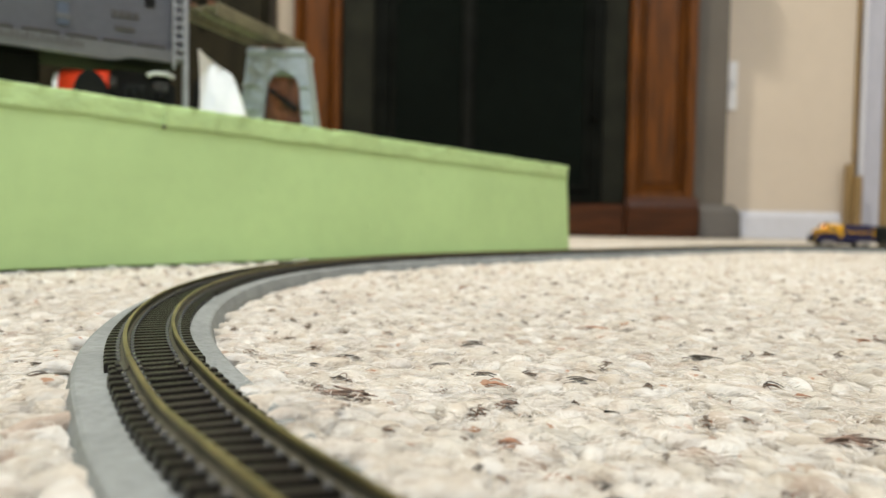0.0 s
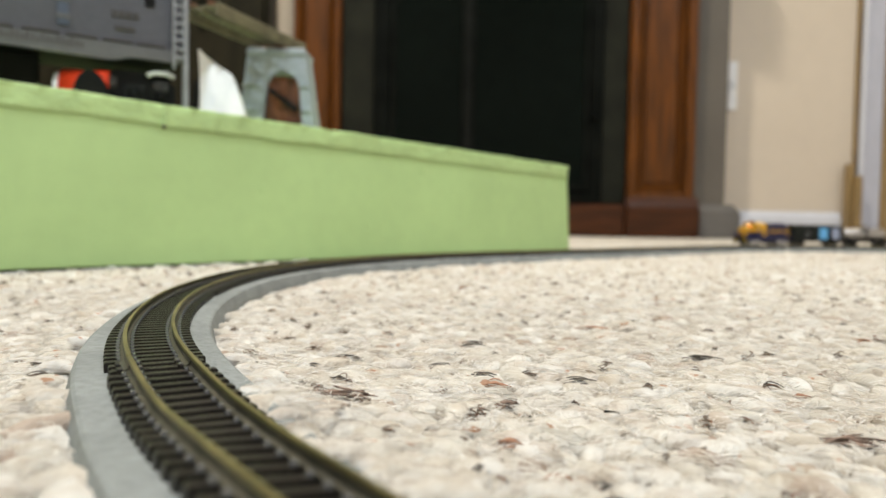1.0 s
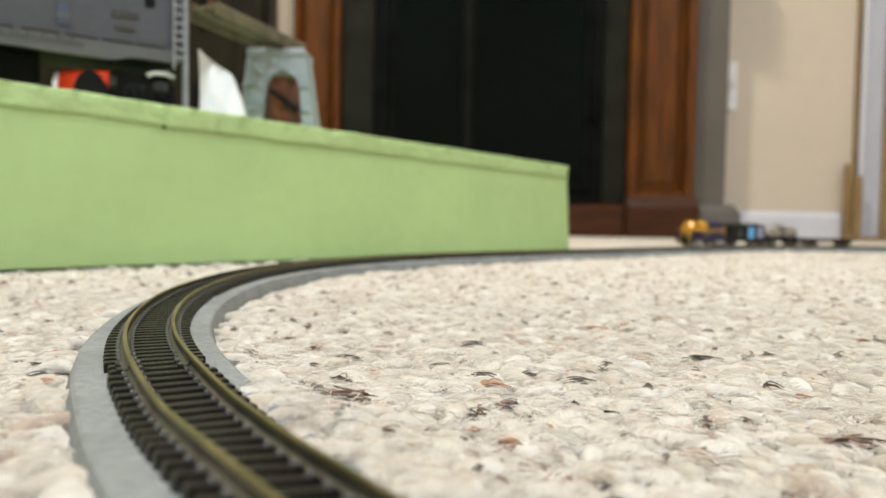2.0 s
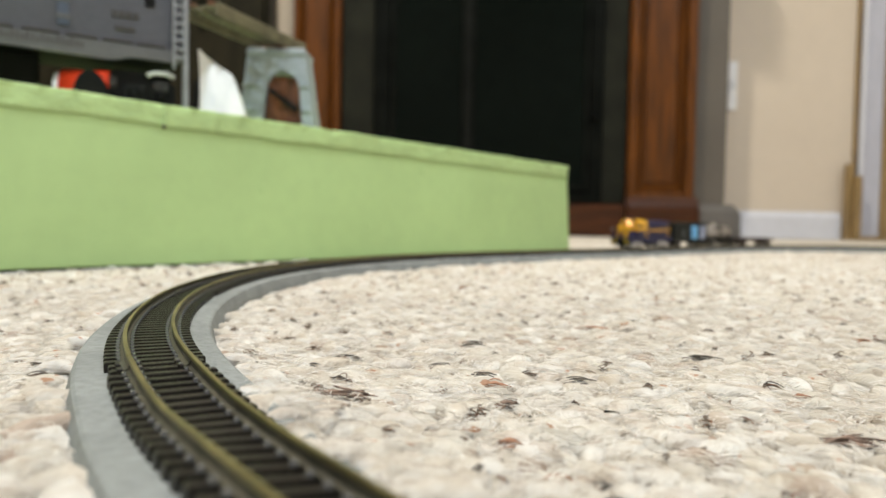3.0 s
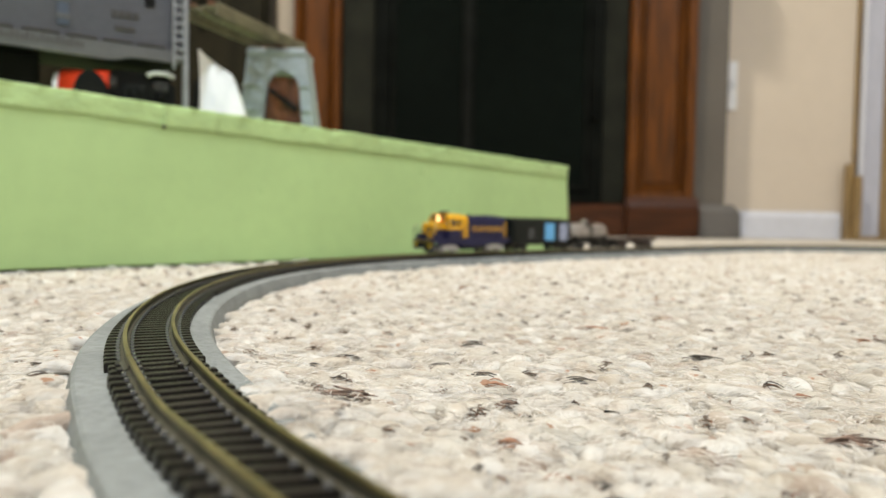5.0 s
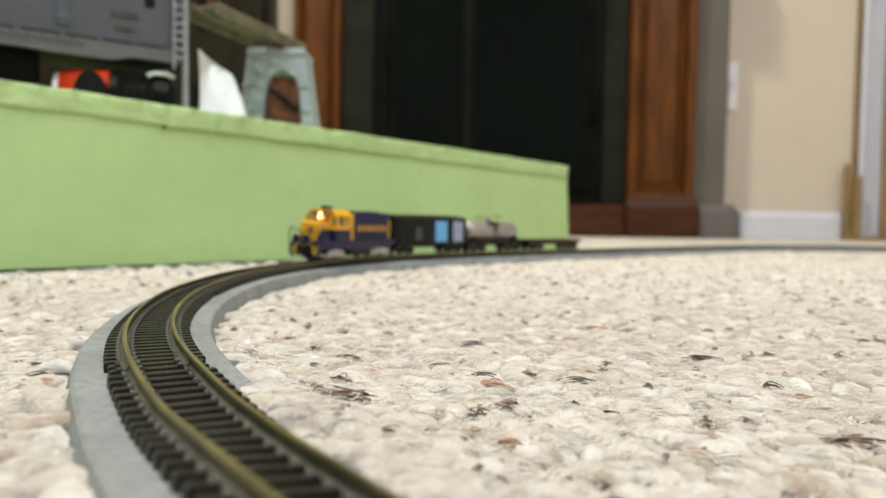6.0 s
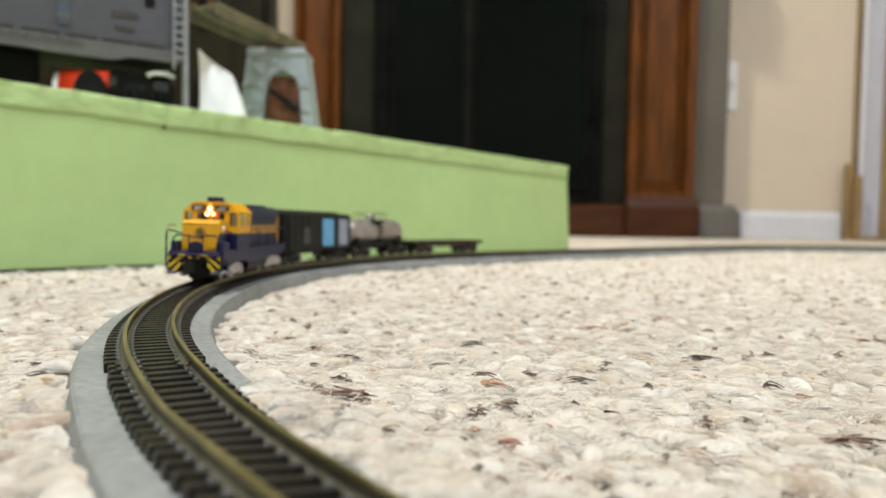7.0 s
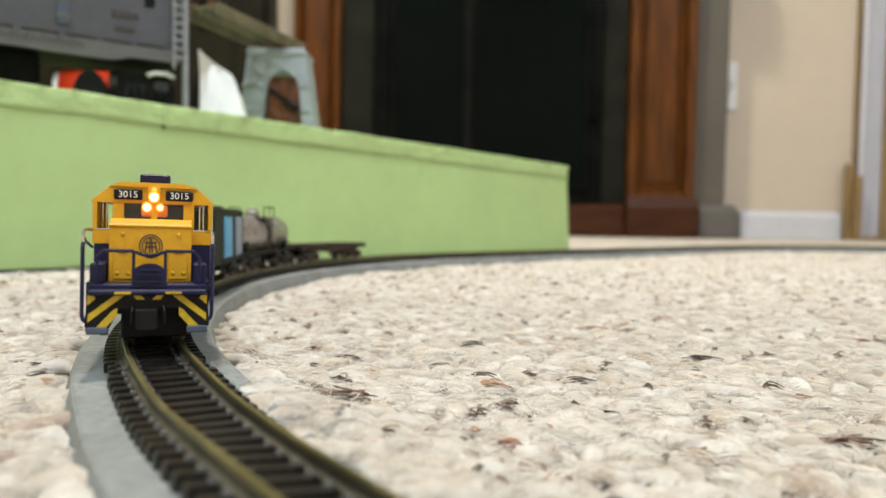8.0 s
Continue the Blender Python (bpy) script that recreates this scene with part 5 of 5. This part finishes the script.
def yarn_mesh(name, material, rng, xs, ys, length, radius, height, lift, rings, sides, label, turns=1.0, strands=1, rise=1.0, angle=None, spread=0.0, curl=0.5):
    """Many short arched pieces of yarn in one mesh, each with u along it and v round it."""
    n = len(xs)
    A = rng.uniform(0, 2 * np.pi, n) if angle is None else np.full(n, float(angle))
    pile = rise * beside_track(xs, ys)[1]
    if strands > 1:
        A, xs, ys, pile = (np.repeat(q, strands) for q in (A, xs, ys, pile))
        n = len(xs)
        A = A + rng.normal(0, 0.22, n)
        xs, ys = xs + rng.normal(0, spread or radius * 1.5, n), ys + rng.normal(0, spread or radius * 1.5, n)
    L = length * rng.uniform(0.7, 1.35, n)
    R = radius * rng.uniform(0.75, 1.25, n)
    Hh = height * rng.uniform(0.6, 1.2, n)
    bend = rng.uniform(-curl, curl, n)
    Z = lift + pile + rng.normal(0, 0.0004, n)
    u = np.linspace(0, 1, rings)
    v = np.arange(sides) * 2 * np.pi / sides
    cx = (u[None] - 0.5) * L[:, None]
    cy = bend[:, None] * L[:, None] * (4 * (u[None] - 0.5) ** 2 - 0.5)
    cz = Hh[:, None] * np.sin(np.pi * u)[None] ** 0.8
    rr = R[:, None] * (0.45 + 0.55 * np.sin(np.pi * (0.08 + 0.84 * u)))[None]
    jit = 1 + rng.normal(0, 0.10, (n, rings, sides))
    ty = np.cos(v)[None, None] * rr[:, :, None] * jit
    tz = np.sin(v)[None, None] * rr[:, :, None] * 0.66 * jit
    lx = cx[:, :, None] + 0 * ty + rng.normal(0, 1, (n, rings, sides)) * (R * 0.08)[:, None, None]
    ly = cy[:, :, None] + ty
    lz = cz[:, :, None] + tz + Z[:, None, None]
    ca, sa = np.cos(A)[:, None, None], np.sin(A)[:, None, None]
    co = np.stack([xs[:, None, None] + lx * ca - ly * sa, ys[:, None, None] + lx * sa + ly * ca, lz], -1).reshape(-1, 3)
    i, j = np.meshgrid(np.arange(rings - 1), np.arange(sides), indexing="ij")
    q = np.stack([i * sides + j, i * sides + (j + 1) % sides, (i + 1) * sides + (j + 1) % sides, (i + 1) * sides + j], -1).reshape(-1, 4)
    quads = (np.arange(n)[:, None, None] * rings * sides + q[None]).reshape(-1, 4)
    me = bpy.data.meshes.new(name)
    me.vertices.add(len(co))
    me.vertices.foreach_set("co", co.astype(np.float32).ravel())
    me.loops.add(quads.size)
    me.loops.foreach_set("vertex_index", quads.astype(np.int32).ravel())
    me.polygons.add(len(quads))
    me.polygons.foreach_set("loop_start", np.arange(0, quads.size, 4, dtype=np.int32))
    me.polygons.foreach_set("use_smooth", np.ones(len(quads), bool))
    me.update()
    lay = me.uv_layers.new(name="yarn")
    us = np.stack([i, i, i + 1, i + 1], -1).reshape(-1, 4) / (rings - 1)
    vs = np.stack([j, j + 1, j + 1, j], -1).reshape(-1, 4) / sides + us * turns
    uv = np.tile(np.stack([us, vs], -1).reshape(1, -1, 2), (n, 1, 1))
    lay.data.foreach_set("uv", uv.astype(np.float32).ravel())
    me.materials.append(material)
    return tagged(new(name, me), label, "carpet pile", kind="stuff")


def scatter(rng, x0, x1, y0, y1, cell, gap, keep=1.0):
    gx, gy = np.meshgrid(np.arange(x0, x1, cell), np.arange(y0, y1, cell))
    x = (gx + rng.uniform(-0.5, 0.5, gx.shape) * cell).ravel()
    y = (gy + rng.uniform(-0.5, 0.5, gy.shape) * cell).ravel()
    d, up, hide_bed = beside_track(x, y)
    k = (d > gap - 0.0058 * hide_bed) & ~inside_platform(x, y) & (rng.uniform(0, 1, len(x)) < keep)
    return x[k], y[k]


rng = np.random.default_rng(12)
x, y = scatter(rng, -0.30, 0.42, 0.025, 0.42, 0.0040, 0.0150)
yarn_mesh("carpet_loops", m_loop, rng, x, y, 0.0088, 0.0026, 0.0007, -0.0018, 5, 6, "cream and white wool carpet loops")
x, y = scatter(rng, -0.30, 0.42, 0.025, 0.42, 0.0042, 0.0138)
k = beside_track(x, y)[0] < 0.032
yarn_mesh("carpet_loops", m_loop, rng, x[k], y[k], 0.0085, 0.0027, 0.0008, -0.0020, 5, 6, "cream and white wool carpet loops", rise=0.55)
x, y = scatter(rng, -0.30, 0.42, 0.025, 0.42, 0.0085, 0.0170, 0.075)
yarn_mesh("carpet_flecks", m_fleck, rng, x, y, 0.0038, 0.00016, 0.0006, 0.0003, 6, 4, "brown, grey and rust wool flecks", 2.0, 7)
x, y = scatter(rng, -0.30, 0.42, 0.025, 0.42, 0.0085, 0.0170, 0.20)
yarn_mesh("carpet_flecks", m_fleck, rng, x, y, 0.0018, 0.00020, 0.0004, 0.0003, 5, 4, "small brown, grey and rust wool flecks", 2.0, 4)
x, y = scatter(rng, -0.72, 1.05, 0.42, 1.12, 0.0063, 0.0150)
yarn_mesh("carpet_loops", m_loop, rng, x, y, 0.0105, 0.0034, 0.0008, -0.0024, 4, 5, "cream and white wool carpet loops")
x, y = scatter(rng, -0.72, 1.05, 0.42, 1.12, 0.0090, 0.0170, 0.07)
yarn_mesh("carpet_flecks", m_fleck, rng, x, y, 0.0044, 0.00042, 0.0008, -0.0002, 4, 3, "brown, grey and rust wool flecks", 1.0, 2)
# the fibres that lie over the loops nearest the camera, only where its view needs them
x, y = scatter(rng, -0.18, 0.26, 0.045, 0.28, 0.0046, 0.0165)
yarn_mesh("carpet_fibres", m_fibre, rng, x, y, 0.0046, 0.00010, 0.0005, 0.0000, 4, 3, "cream and white wool fibres over the loops", 1.0, 9, spread=0.0012)
# loose hairs on the pile
x, y = scatter(rng, -0.20, 0.27, 0.04, 0.30, 0.0060, 0.0160)
yarn_mesh("carpet_hairs", m_fuzz, rng, x, y, 0.0060, 0.000045, 0.0011, -0.0004, 5, 3, "fine loose white wool hairs", 1.0, 3)
x, y = scatter(rng, -0.2, 0.3, 0.05, 0.30, 0.010, 0.0160, 0.05)
yarn_mesh("carpet_hairs", m_fleck, rng, x, y, 0.0080, 0.00005, 0.0012, 0.0002, 9, 3, "fine dark loose wool hairs", 1.0, 2)

# yarn ends that stand out
for tone, x, y, size, turn in (
        ("brown", -0.0188, 0.1165, 0.0095, 0.15), ("brown", -0.0150, 0.1172, 0.0070, -0.3), ("dark", 0.0622, 0.1648, 0.0062, -0.5), ("brown", 0.0111, 0.1180, 0.0040, 0.6),
        ("rust", 0.0105, 0.1329, 0.0034, 0.2), ("rust", 0.0669, 0.1288, 0.0020, 0.0), ("rust", 0.0095, 0.0957, 0.0034, 0.1), ("brown", 0.0607, 0.1020, 0.0090, -0.3),
        ("dark", 0.0082, 0.1777, 0.0042, 0.1), ("dark", 0.0266, 0.1366, 0.0042, -0.2), ("dark", 0.0, 0.1513, 0.0034, 0.5), ("rust", 0.0453, 0.2090, 0.0070, -0.4),
        ("dark", 0.0086, 0.1418, 0.0042, -0.5), ("rust", 0.1153, 0.1916, 0.0040, 0.0), ("dark", 0.0049, 0.0811, 0.0026, 1.2), ("dark", -0.0204, 0.1570, 0.0048, -0.1)):
    yarn_mesh("carpet_flecks", m_yarn[tone], rng, np.array([x]), np.array([y]), size, 0.00016 + size * 0.012, 0.0004, 0.0002, 7, 5, tone + " wool yarn end in the carpet", 2.0, 11, angle=turn, spread=0.0004 + size * 0.05, curl=0.15)

# ---- movement ----
def motions():
    """The train runs along the track at an even speed; trucks follow the curve and wheels turn."""
    times = [i / 10 for i in range(81)]
    truck_rows = {i: [] for i in range(len(trucks))}
    for k, (ob, behind, half, side_shift, lean) in enumerate(vehicles):
        rows = []
        for t in times:
            s = HEAD_END + SPEED * (8.0 - t) + behind
            f, fa = on_track(s - half)
            r, ra = on_track(s + half)
            mid, d = (f + r) / 2, f - r
            yaw = math.atan2(d.y, d.x)
            mid = mid + Vector((-math.sin(yaw), math.cos(yaw), 0)) * side_shift
            rows.append((t, pose(*mid, lean, -math.degrees(math.atan2(d.z, math.hypot(d.x, d.y))), math.degrees(yaw))))
            for i, (tr, owner, x) in enumerate(trucks):
                if owner == k:
                    a = (fa if x > 0 else ra) + math.pi - yaw
                    a = math.atan2(math.sin(a), math.cos(a))
                    truck_rows[i].append((t, Matrix.Rotation(radians(-lean), 4, "X") @ Matrix.Translation((x, -side_shift, 0)) @ Matrix.Rotation(a, 4, "Z")))
        walk(ob, rows)
    for i, (tr, owner, x) in enumerate(trucks):
        walk(tr, truck_rows[i])
    for w, home in wheels:
        walk(w, [(i / 30, home @ Matrix.Rotation(SPEED * i / 30 / WHEEL_R, 4, "Y")) for i in range(241)])


motions()
